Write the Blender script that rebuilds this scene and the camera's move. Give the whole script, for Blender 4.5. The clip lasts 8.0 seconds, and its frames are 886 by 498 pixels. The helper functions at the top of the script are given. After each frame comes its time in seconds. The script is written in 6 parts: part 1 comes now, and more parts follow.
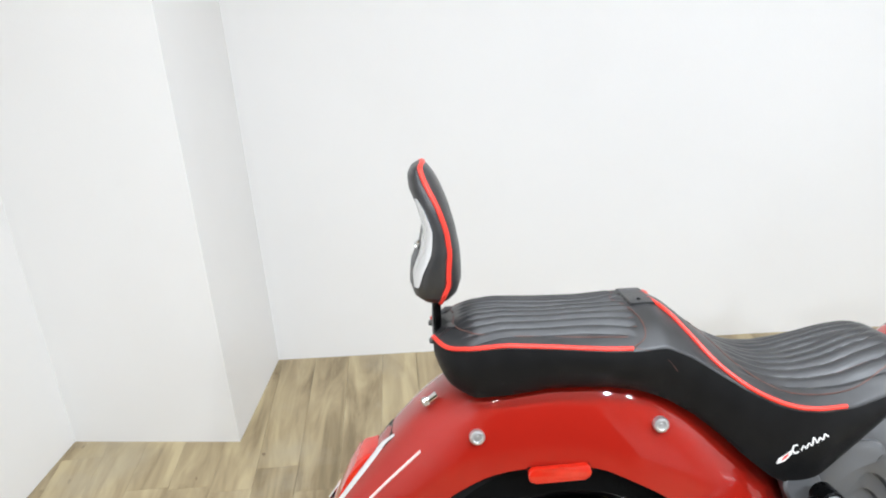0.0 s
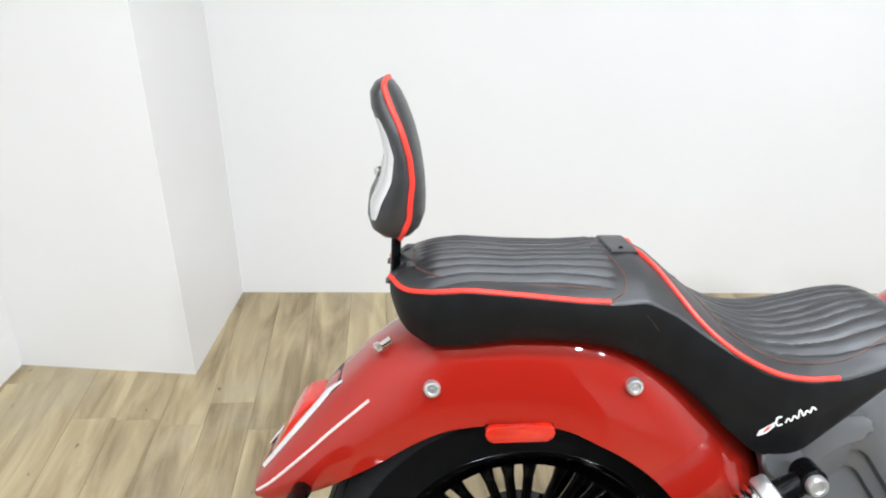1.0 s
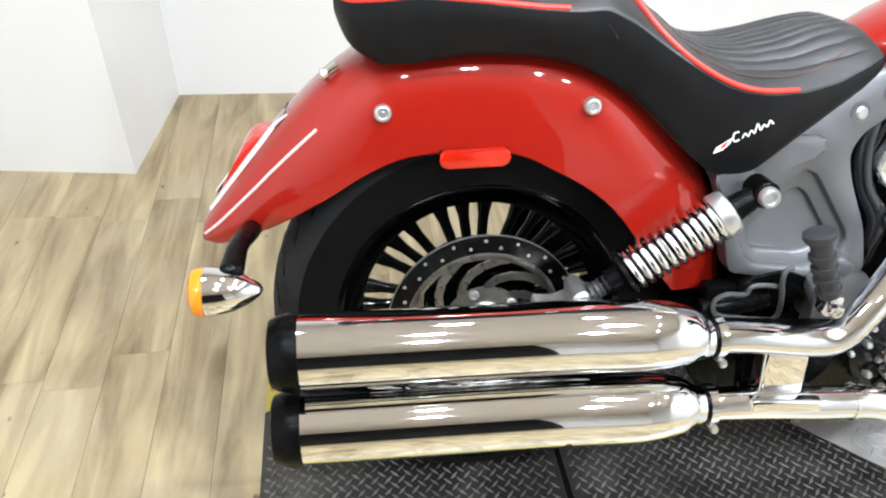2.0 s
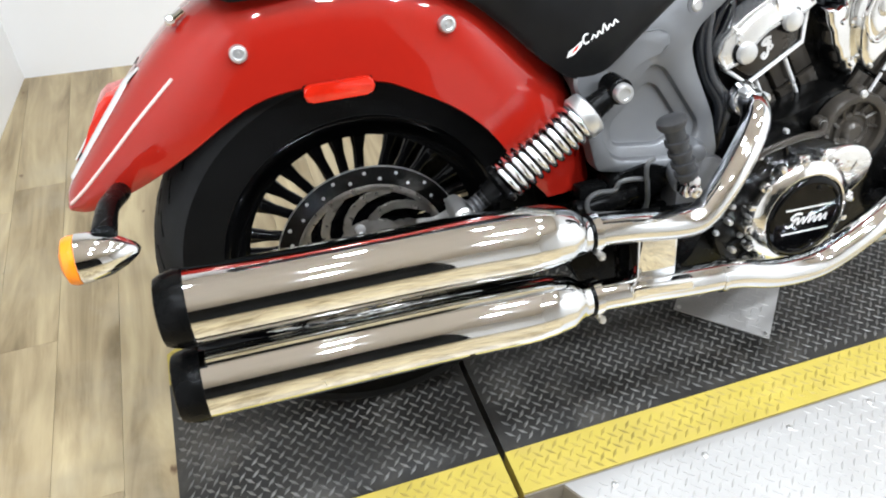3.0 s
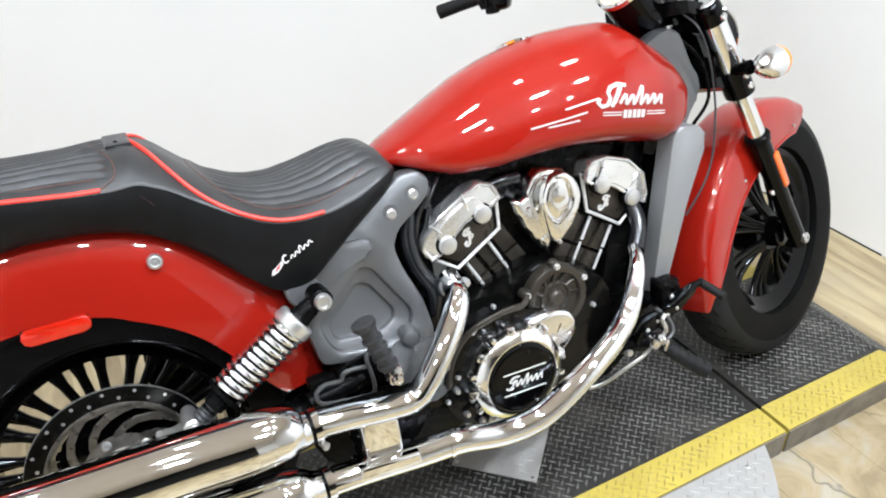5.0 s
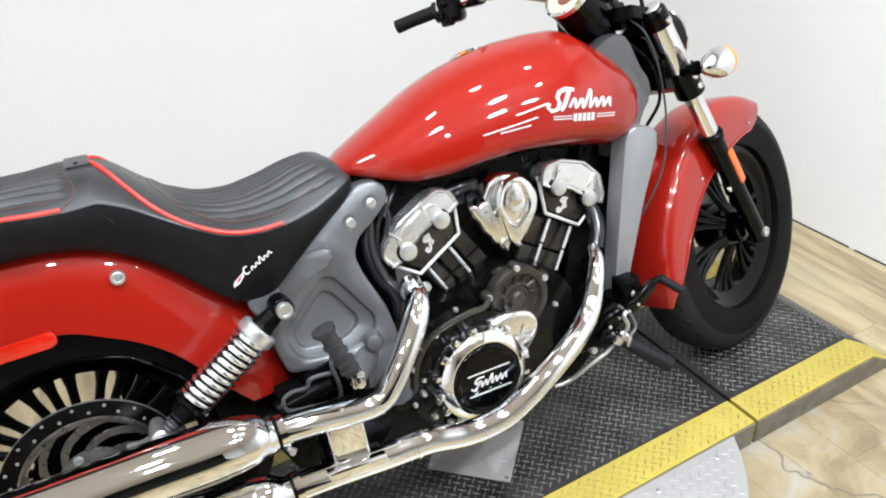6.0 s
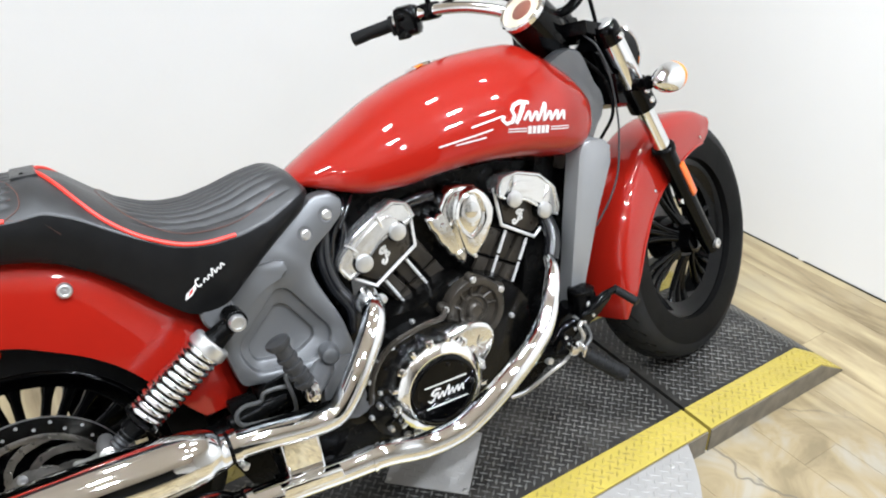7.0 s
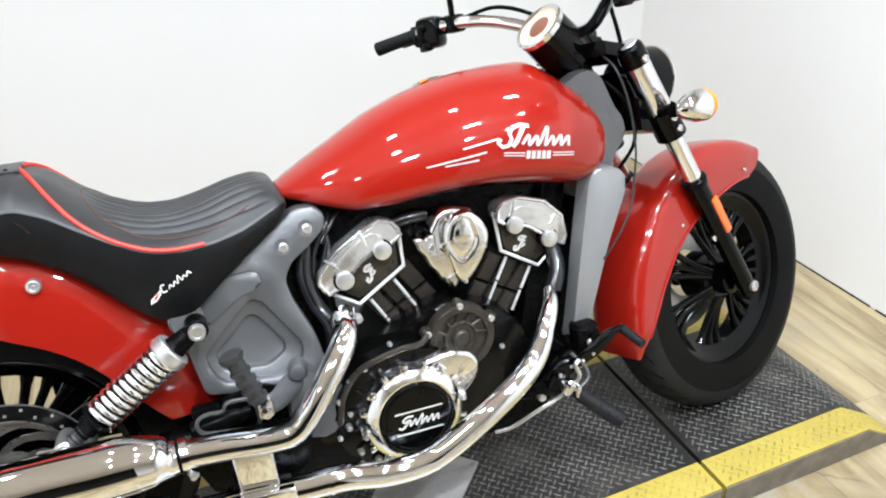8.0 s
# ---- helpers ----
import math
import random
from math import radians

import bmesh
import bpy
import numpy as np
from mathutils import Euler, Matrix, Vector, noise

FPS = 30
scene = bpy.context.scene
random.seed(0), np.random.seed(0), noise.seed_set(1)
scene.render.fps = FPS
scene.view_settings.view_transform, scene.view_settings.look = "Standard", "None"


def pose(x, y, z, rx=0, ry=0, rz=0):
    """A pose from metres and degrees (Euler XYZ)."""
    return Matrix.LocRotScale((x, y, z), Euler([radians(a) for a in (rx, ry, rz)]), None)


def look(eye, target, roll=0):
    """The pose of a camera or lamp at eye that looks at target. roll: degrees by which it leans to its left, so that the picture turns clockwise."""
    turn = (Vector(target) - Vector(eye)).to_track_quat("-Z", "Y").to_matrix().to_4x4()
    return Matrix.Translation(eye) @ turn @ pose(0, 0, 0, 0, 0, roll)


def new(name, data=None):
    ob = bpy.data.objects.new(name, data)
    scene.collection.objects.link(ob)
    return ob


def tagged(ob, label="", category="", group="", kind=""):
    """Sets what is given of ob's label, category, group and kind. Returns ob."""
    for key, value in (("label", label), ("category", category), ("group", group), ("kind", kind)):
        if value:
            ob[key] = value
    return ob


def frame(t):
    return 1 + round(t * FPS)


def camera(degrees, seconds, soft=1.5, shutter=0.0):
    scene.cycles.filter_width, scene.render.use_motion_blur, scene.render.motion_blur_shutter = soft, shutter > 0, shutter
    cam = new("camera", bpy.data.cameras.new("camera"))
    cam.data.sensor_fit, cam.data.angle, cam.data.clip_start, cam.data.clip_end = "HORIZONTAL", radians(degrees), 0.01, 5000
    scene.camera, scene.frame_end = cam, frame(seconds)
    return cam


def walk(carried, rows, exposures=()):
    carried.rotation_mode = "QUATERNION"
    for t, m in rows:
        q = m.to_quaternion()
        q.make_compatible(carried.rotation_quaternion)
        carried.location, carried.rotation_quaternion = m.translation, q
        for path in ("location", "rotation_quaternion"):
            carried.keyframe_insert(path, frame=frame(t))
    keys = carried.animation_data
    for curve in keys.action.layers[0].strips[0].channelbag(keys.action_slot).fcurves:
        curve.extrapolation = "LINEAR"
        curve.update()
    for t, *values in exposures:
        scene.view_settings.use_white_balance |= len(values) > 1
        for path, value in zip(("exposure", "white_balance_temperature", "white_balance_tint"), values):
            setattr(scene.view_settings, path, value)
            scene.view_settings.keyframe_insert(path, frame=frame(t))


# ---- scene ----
cam = camera(60.8, 8.0, soft=2.0)
PATH = [
    (0, (-1.599, -0.607, 1.431), (-1.52, 1.228, 0.64), -3.6),
    (0.5, (-1.594, -0.526, 1.412), (-1.534, 1.29, 0.577), -0.1),
    (0.7, (-1.581, -0.500, 1.398), (-1.491, 1.309, 0.550), 0.4),
    (1, (-1.562, -0.497, 1.363), (-1.451, 1.271, 0.435), 0.3),
    (1.2, (-1.559, -0.496, 1.330), (-1.453, 1.222, 0.312), -0.1),
    (1.5, (-1.561, -0.499, 1.284), (-1.413, 1.148, 0.159), 0.5),
    (1.7, (-1.571, -0.517, 1.249), (-1.413, 1.095, 0.076), 0.3),
    (2, (-1.57, -0.547, 1.196), (-1.343, 0.986, -0.068), 1.5),
    (2.2, (-1.574, -0.559, 1.169), (-1.313, 0.922, -0.15), 1.5),
    (3.3, (-1.537, -0.61, 1.179), (-0.954, 0.746, -0.171), -0.2),
    (3.5, (-1.499, -0.624, 1.229), (-0.826, 0.689, -0.121), 0.3),
    (3.8, (-1.473, -0.644, 1.261), (-0.629, 0.639, -0.020), 1.8),
    (4, (-1.438, -0.676, 1.286), (-0.637, 0.601, -0.027), 0.5),
    (4.2, (-1.433, -0.672, 1.293), (-0.631, 0.635, 0.009), -0.2),
    (4.5, (-1.36, -0.727, 1.328), (-0.601, 0.663, 0.106), -0.4),
    (4.7, (-1.323, -0.737, 1.344), (-0.561, 0.702, 0.184), -0.3),
    (5.8, (-1.257, -0.8, 1.363), (-0.488, 0.72, 0.316), -3.3),
    (6, (-1.253, -0.812, 1.36), (-0.461, 0.687, 0.298), -3.3),
    (6.5, (-1.255, -0.815, 1.352), (-0.362, 0.615, 0.276), -1.3),
    (7, (-1.245, -0.821, 1.356), (-0.356, 0.643, 0.322), -1.7),
    (7.5, (-1.16, -0.832, 1.358), (-0.351, 0.677, 0.325), -2.5),
    (7.8, (-1.051, -0.850, 1.364), (-0.367, 0.717, 0.327), -1.1),
    (8, (-1.008, -0.867, 1.359), (-0.369, 0.728, 0.335), -2.0),
]
EXPOSURES = [(0, 0.06), (0.5, 0.07), (1.0, 0.10), (1.5, 0.19), (2.0, 0.30), (3.5, 0.16), (4.5, 0.11), (6.0, 0.05), (6.5, 0.04), (7.0, 0.05), (7.5, 0.08), (8.0, 0.12)]
walk(cam, [(t, look(eye, target, roll)) for t, eye, target, roll in PATH], EXPOSURES)

# ---- light ----
world = bpy.data.worlds.new("world")
world.use_nodes = True
scene.world = world
world.node_tree.nodes["Background"].inputs[0].default_value = (0.9, 0.95, 1.0, 1)
world.node_tree.nodes["Background"].inputs[1].default_value = 0.1

ROOM_H = 3.0
FLOOR_Z = -0.075


def ceiling_lamp_light(x, y, sx, sy, watts, tint=(0.87, 0.955, 1.06)):
    data = bpy.data.lights.new("panel_light", "AREA")
    data.shape, data.size, data.size_y, data.energy, data.color, data.spread = "RECTANGLE", sx, sy, watts, tint, radians(142)
    ob = new("panel_light", data)
    ob.matrix_world = pose(x, y, ROOM_H - 0.065)
    return ob


# plan place and watts of each unseen ceiling panel; (-2.3, -1.6) is added to brighten the left wall
PANELS = [(-2.3, -0.45, 12), (-1.25, -0.45, 17), (-0.2, -0.45, 26), (0.42, -0.45, 9), (-1.9, 0.75, 8), (-1.1, 0.75, 8), (-0.3, 0.75, 6), (0.42, 0.75, 5), (-2.3, -1.6, 13), (-1.25, -1.6, 31), (-0.2, -1.6, 50), (0.42, -1.6, 12)]
for lx, ly, watts in PANELS:
    ceiling_lamp_light(lx, ly, 0.15, 0.12, watts)


# ---- materials ----
def mat(name, color, rough=0.5, metal=0.0, coat=0.0, coat_rough=0.05, spread=0.0, scale=8.0, bump=0.0, bump_scale=120.0,
        rough_spread=0.0, spec=0.5, dirt=0.0, dirt_color=(0.1, 0.09, 0.08), dirt_scale=5.0):
    """A surface with two scales of variation in colour, roughness and relief."""
    m = bpy.data.materials.new(name)
    m.use_nodes = True
    nt = m.node_tree
    n, l = nt.nodes, nt.links
    b = n["Principled BSDF"]
    b.inputs["Base Color"].default_value = (*color, 1)
    b.inputs["Roughness"].default_value = rough
    b.inputs["Metallic"].default_value = metal
    b.inputs["Coat Weight"].default_value = coat
    b.inputs["Coat Roughness"].default_value = coat_rough
    b.inputs["Specular IOR Level"].default_value = spec
    tc = n.new("ShaderNodeTexCoord")
    out = None
    if spread:
        t = n.new("ShaderNodeTexNoise")
        t.inputs["Scale"].default_value, t.inputs["Detail"].default_value = scale, 6
        l.new(tc.outputs["Object"], t.inputs["Vector"])
        r = n.new("ShaderNodeMapRange")
        r.inputs[1].default_value, r.inputs[2].default_value = 0.3, 0.7
        r.inputs[3].default_value, r.inputs[4].default_value = 1 - spread, 1 + spread
        l.new(t.outputs["Fac"], r.inputs[0])
        mx = n.new("ShaderNodeVectorMath")
        mx.operation = "SCALE"
        mx.inputs[0].default_value = color
        l.new(r.outputs[0], mx.inputs["Scale"])
        out = mx.outputs[0]
        l.new(out, b.inputs["Base Color"])
    if dirt:
        t = n.new("ShaderNodeTexNoise")
        t.inputs["Scale"].default_value, t.inputs["Detail"].default_value, t.inputs["Roughness"].default_value = dirt_scale, 8, 0.65
        l.new(tc.outputs["Object"], t.inputs["Vector"])
        r = n.new("ShaderNodeMapRange")
        r.inputs[1].default_value, r.inputs[2].default_value, r.inputs[3].default_value, r.inputs[4].default_value = 0.5, 0.75, 0, dirt
        l.new(t.outputs["Fac"], r.inputs[0])
        mix = n.new("ShaderNodeMix")
        mix.data_type = "RGBA"
        l.new(r.outputs[0], mix.inputs[0])
        if out:
            l.new(out, mix.inputs[6])
        else:
            mix.inputs[6].default_value = (*color, 1)
        mix.inputs[7].default_value = (*dirt_color, 1)
        l.new(mix.outputs[2], b.inputs["Base Color"])
    if rough_spread:
        t = n.new("ShaderNodeTexNoise")
        t.inputs["Scale"].default_value, t.inputs["Detail"].default_value = scale * 2.3, 5
        l.new(tc.outputs["Object"], t.inputs["Vector"])
        r = n.new("ShaderNodeMapRange")
        r.inputs[3].default_value, r.inputs[4].default_value = max(0, rough - rough_spread), rough + rough_spread
        l.new(t.outputs["Fac"], r.inputs[0])
        l.new(r.outputs[0], b.inputs["Roughness"])
    if bump:
        t = n.new("ShaderNodeTexNoise")
        t.inputs["Scale"].default_value, t.inputs["Detail"].default_value = bump_scale, 3
        l.new(tc.outputs["Object"], t.inputs["Vector"])
        bp = n.new("ShaderNodeBump")
        bp.inputs["Strength"].default_value, bp.inputs["Distance"].default_value = bump, 0.002
        l.new(t.outputs["Fac"], bp.inputs["Height"])
        l.new(bp.outputs[0], b.inputs["Normal"])
    return m


RED = mat("red_paint", (0.275, 0.0102, 0.0052), 0.35, coat=1.0, coat_rough=0.032, spread=0.05, scale=3, spec=0.05)
RED_LENS = mat("red_lens", (0.46, 0.013, 0.004), 0.10, spread=0.12, scale=60, coat=0.6)
AMBER = mat("amber_lens", (0.80, 0.22, 0.01), 0.12, spread=0.08, scale=60)
REFLECTOR = mat("orange_reflector", (0.72, 0.12, 0.01), 0.18, spread=0.1, scale=90, coat=0.4)
CHROME = mat("chrome", (0.77, 0.78, 0.79), 0.03, 1.0, rough_spread=0.025, scale=12)
ALU = mat("polished_aluminium", (0.66, 0.66, 0.66), 0.13, 1.0, rough_spread=0.05, scale=20, spread=0.06)
BOLT = mat("zinc_bolt", (0.62, 0.62, 0.615), 0.34, 0.85, rough_spread=0.08, scale=60, spread=0.08)
DISC = mat("brown_tinged_disc_steel", (0.30, 0.28, 0.255), 0.30, 0.95, spread=0.25, scale=35, rough_spread=0.12)
STEEL = mat("brushed_steel", (0.55, 0.54, 0.52), 0.32, 0.9, spread=0.12, scale=40, rough_spread=0.1)
VINYL = mat("black_vinyl", (0.006, 0.006, 0.0063), 0.46, spread=0.2, scale=30, bump=0.2, bump_scale=700, rough_spread=0.08, spec=0.13)
VINYL_TOP = mat("black_seat_leather", (0.023, 0.023, 0.0235), 0.38, spread=0.2, scale=25, bump=0.12, bump_scale=500, rough_spread=0.05, spec=0.5)
PIPING = mat("red_piping", (0.75, 0.035, 0.02), 0.42, spread=0.1, scale=60)
STITCH = mat("brown_stitching", (0.11, 0.045, 0.032), 0.7, spread=0.3, scale=90)
GLOSS = mat("gloss_black", (0.0012, 0.0012, 0.0013), 0.09, spread=0.1, scale=20, rough_spread=0.04, spec=0.16)
SATIN = mat("satin_black", (0.0022, 0.0022, 0.0022), 0.27, spread=0.25, scale=18, bump=0.1, bump_scale=300, rough_spread=0.08, spec=0.07)
CASE = mat("engine_black", (0.0022, 0.0021, 0.0020), 0.20, spread=0.2, scale=15, bump=0.08, bump_scale=260, rough_spread=0.06, spec=0.22)
RUBBER = mat("tyre_rubber", (0.0038, 0.0037, 0.0036), 0.5, spread=0.2, scale=9, bump=0.25, bump_scale=220, rough_spread=0.08, spec=0.06)
RUBBER_TREAD = mat("paler_tread_rubber", (0.0085, 0.0087, 0.0092), 0.65, spread=0.25, scale=30, bump=0.3, bump_scale=260, spec=0.2)
PEG = mat("grey_peg_rubber", (0.026, 0.026, 0.027), 0.42, spread=0.2, scale=40, bump=0.2, bump_scale=300, spec=0.3)
GRIP = mat("grip_rubber", (0.007, 0.007, 0.007), 0.6, spread=0.2, scale=40, bump=0.3, bump_scale=300, spec=0.2)
GREY = mat("grey_cast_frame", (0.152, 0.155, 0.160), 0.38, 0.75, spread=0.05, scale=10, bump=0.25, bump_scale=600, rough_spread=0.06)
SHROUD = mat("grey_shroud_paint", (0.25, 0.252, 0.258), 0.38, 0.35, spread=0.05, scale=10, bump=0.2, bump_scale=600, rough_spread=0.06)
GREYD = mat("dark_grey_cast_frame", (0.105, 0.105, 0.108), 0.45, 0.45, spread=0.06, scale=10, bump=0.25, bump_scale=600)
HOSE = mat("grey_cable", (0.060, 0.060, 0.059), 0.4, spread=0.1, scale=40)
DIAL = mat("cream_dial", (0.62, 0.52, 0.38), 0.5, spread=0.06, scale=30)
DIAL_RED = mat("dial_red", (0.20, 0.07, 0.045), 0.4, spread=0.1, scale=30)
PALE = mat("pale_line_highlight", (0.72, 0.52, 0.48), 0.35, spread=0.08, scale=40)
WHITE_MARK = mat("white_mark", (0.75, 0.74, 0.72), 0.5, spread=0.05, scale=50)
BRONZE = mat("warm_black_barrel", (0.036, 0.0305, 0.0245), 0.30, 0.35, spread=0.25, scale=16, rough_spread=0.1, spec=0.4)
WALL = mat("white_wall_paint", (0.80, 0.79, 0.775), 0.55, spread=0.012, scale=1.5, bump=0.12, bump_scale=160, dirt=0.05, dirt_color=(0.6, 0.55, 0.48), dirt_scale=2.2)
CEIL = mat("warm_white_ceiling", (0.72, 0.65, 0.57), 0.8, spread=0.03, scale=3, bump=0.2, bump_scale=90)
# flat black of the unseen front wall and of the wall-foot gap
DARK_STANDIN = mat("dark_standin", (0.010, 0.010, 0.010), 0.7, spread=0.1, scale=3, bump=0.1, bump_scale=120, spec=0.2)
TREAD = mat("black_tread_plate", (0.0195, 0.0180, 0.0160), 0.42, 0.1, spread=0.45, scale=4, rough_spread=0.14, bump=0.15, bump_scale=150, dirt=0.6, dirt_color=(0.11, 0.10, 0.085), dirt_scale=6, spec=0.4)
YELLOW = mat("yellow_tread_paint", (0.39, 0.303, 0.055), 0.45, spread=0.10, scale=7, rough_spread=0.1, dirt=0.45, dirt_color=(0.36, 0.26, 0.09), dirt_scale=16, spec=0.45)
YELLOW_BAR = mat("worn_yellow_tread", (0.31, 0.240, 0.050), 0.45, spread=0.35, scale=12, rough_spread=0.1, spec=0.4)
SILVER = mat("silver_tread_plate", (0.345, 0.332, 0.315), 0.44, 0.35, spread=0.08, scale=6, rough_spread=0.1, dirt=0.15, dirt_color=(0.3, 0.29, 0.27), dirt_scale=18)
SIDE = mat("grey_plate_side", (0.165, 0.148, 0.122), 0.5, 0.3, spread=0.3, scale=20, rough_spread=0.12)
TREAD_BAR = mat("worn_tread_bar", (0.118, 0.114, 0.106), 0.44, 0.3, spread=0.55, scale=9, rough_spread=0.1)
EDGE_METAL = mat("machined_edge", (0.70, 0.69, 0.675), 0.42, 0.45, spread=0.08, scale=60)
CAST_CHROME = mat("cast_chrome", (0.82, 0.82, 0.815), 0.12, 1.0, rough_spread=0.06, scale=30, spread=0.05, bump=0.35, bump_scale=55)
HOSE_BLACK = mat("glossy_hose_rubber", (0.006, 0.0065, 0.008), 0.20, spread=0.2, scale=30, rough_spread=0.05, spec=0.6)
ROCKER = mat("buffed_rocker_metal", (0.80, 0.80, 0.795), 0.20, 0.9, rough_spread=0.08, scale=25, spread=0.06, bump=0.25, bump_scale=45)


PATCH = (0.08, -0.26, 0.48)  # middle and reach of a worn patch of floor


def wood_material():
    """Weathered oak vinyl planks, grain along y, each plank with its own shade and offset."""
    m = bpy.data.materials.new("oak_vinyl")
    m.use_nodes = True
    nt = m.node_tree
    n, l = nt.nodes, nt.links
    b = n["Principled BSDF"]
    tc, info, geo = n.new("ShaderNodeTexCoord"), n.new("ShaderNodeObjectInfo"), n.new("ShaderNodeNewGeometry")
    add = n.new("ShaderNodeMath")
    l.new(info.outputs["Random"], add.inputs[0])
    l.new(geo.outputs["Random Per Island"], add.inputs[1])
    off = n.new("ShaderNodeVectorMath")
    off.operation = "MULTIPLY_ADD"
    comb = n.new("ShaderNodeCombineXYZ")
    for k in range(3):
        l.new(add.outputs[0], comb.inputs[k])
    l.new(comb.outputs[0], off.inputs[0])
    off.inputs[1].default_value = (13.0, 29.0, 7.0)
    l.new(geo.outputs["Position"], off.inputs[2])

    def noise_at(scale_xyz, detail, rough=0.55, distortion=0.0):
        mp = n.new("ShaderNodeMapping")
        mp.inputs["Scale"].default_value = scale_xyz
        l.new(off.outputs[0], mp.inputs[0])
        t = n.new("ShaderNodeTexNoise")
        t.inputs["Scale"].default_value, t.inputs["Detail"].default_value = 1.0, detail
        t.inputs["Roughness"].default_value, t.inputs["Distortion"].default_value = rough, distortion
        l.new(mp.outputs[0], t.inputs["Vector"])
        return t.outputs["Fac"]

    ramp = n.new("ShaderNodeValToRGB")
    cr = ramp.color_ramp
    cr.elements[0].position, cr.elements[0].color = 0.31, (0.150, 0.108, 0.053, 1)
    cr.elements[1].position, cr.elements[1].color = 0.66, (0.42, 0.338, 0.195, 1)
    e = cr.elements.new(0.47)
    e.color = (0.285, 0.218, 0.122, 1)
    big, fine = noise_at((13.0, 2.1, 1.0), 6, 0.56, 0.7), noise_at((95.0, 4.0, 1.0), 5, 0.65)
    mixf = n.new("ShaderNodeMath")
    mixf.operation = "MULTIPLY_ADD"
    l.new(fine, mixf.inputs[0])
    mixf.inputs[1].default_value = 0.13
    l.new(big, mixf.inputs[2])
    shade = n.new("ShaderNodeMath")
    shade.operation = "MULTIPLY_ADD"
    fr = n.new("ShaderNodeMath")
    fr.operation = "FRACT"
    l.new(add.outputs[0], fr.inputs[0])
    l.new(fr.outputs[0], shade.inputs[0])
    shade.inputs[1].default_value = 0.09
    l.new(mixf.outputs[0], shade.inputs[2])
    sub = n.new("ShaderNodeMath")
    sub.operation = "SUBTRACT"
    l.new(shade.outputs[0], sub.inputs[0])
    sub.inputs[1].default_value = 0.100
    l.new(sub.outputs[0], ramp.inputs[0])
    kn = noise_at((30.0, 16.0, 1.0), 2, 0.5)
    km = n.new("ShaderNodeMapRange")
    km.inputs[1].default_value, km.inputs[2].default_value = 0.73, 0.80
    l.new(kn, km.inputs[0])
    mix = n.new("ShaderNodeMix")
    mix.data_type = "RGBA"
    l.new(km.outputs[0], mix.inputs[0])
    l.new(ramp.outputs[0], mix.inputs[6])
    mix.inputs[7].default_value = (0.10, 0.055, 0.025, 1)
    # scuffed grey stretches, the same across neighbouring planks
    sc = n.new("ShaderNodeTexNoise")
    sc.inputs["Scale"].default_value, sc.inputs["Detail"].default_value, sc.inputs["Roughness"].default_value = 3.2, 7, 0.6
    l.new(geo.outputs["Position"], sc.inputs["Vector"])
    sm = n.new("ShaderNodeMapRange")
    sm.inputs[1].default_value, sm.inputs[2].default_value, sm.inputs[3].default_value, sm.inputs[4].default_value = 0.52, 0.66, 0.0, 0.45
    l.new(sc.outputs["Fac"], sm.inputs[0])
    mix2 = n.new("ShaderNodeMix")
    mix2.data_type = "RGBA"
    l.new(sm.outputs[0], mix2.inputs[0])
    l.new(mix.outputs[2], mix2.inputs[6])
    mix2.inputs[7].default_value = (0.32, 0.275, 0.195, 1)
    # a worn, cracked patch in front of the platform
    warp = n.new("ShaderNodeVectorMath")
    warp.operation = "MULTIPLY_ADD"
    soft_noise = n.new("ShaderNodeTexNoise")
    soft_noise.inputs["Scale"].default_value, soft_noise.inputs["Detail"].default_value = 2.8, 4.0
    l.new(geo.outputs["Position"], soft_noise.inputs["Vector"])
    l.new(soft_noise.outputs["Color"], warp.inputs[0])
    warp.inputs[1].default_value = (0.45, 0.45, 0.0)
    l.new(geo.outputs["Position"], warp.inputs[2])
    vor = n.new("ShaderNodeTexVoronoi")
    vor.feature = "DISTANCE_TO_EDGE"
    vor.inputs["Scale"].default_value = 3.0
    l.new(warp.outputs[0], vor.inputs["Vector"])
    vm = n.new("ShaderNodeMapRange")
    vm.inputs[1].default_value, vm.inputs[2].default_value, vm.inputs[3].default_value, vm.inputs[4].default_value = 0.0, 0.014, 0.95, 0.0
    l.new(vor.outputs["Distance"], vm.inputs[0])
    dist = n.new("ShaderNodeVectorMath")
    dist.operation = "DISTANCE"
    l.new(warp.outputs[0], dist.inputs[0])
    dist.inputs[1].default_value = (PATCH[0] + 0.22, PATCH[1] + 0.22, FLOOR_Z)
    dm = n.new("ShaderNodeMapRange")
    dm.inputs[1].default_value, dm.inputs[2].default_value, dm.inputs[3].default_value, dm.inputs[4].default_value = PATCH[2] * 0.6, PATCH[2], 0.9, 0.0
    l.new(dist.outputs["Value"], dm.inputs[0])
    worn = n.new("ShaderNodeMix")
    worn.data_type = "RGBA"
    l.new(vm.outputs[0], worn.inputs[0])
    tone_noise = n.new("ShaderNodeTexNoise")
    tone_noise.inputs["Scale"].default_value, tone_noise.inputs["Detail"].default_value, tone_noise.inputs["Distortion"].default_value = 5.5, 6, 1.5
    l.new(geo.outputs["Position"], tone_noise.inputs["Vector"])
    tone = n.new("ShaderNodeValToRGB")
    tone.color_ramp.elements[0].position, tone.color_ramp.elements[0].color = 0.36, (0.19, 0.145, 0.080, 1)
    tone.color_ramp.elements[1].position, tone.color_ramp.elements[1].color = 0.62, (0.31, 0.275, 0.215, 1)
    tone.color_ramp.elements.new(0.48).color = (0.285, 0.220, 0.125, 1)
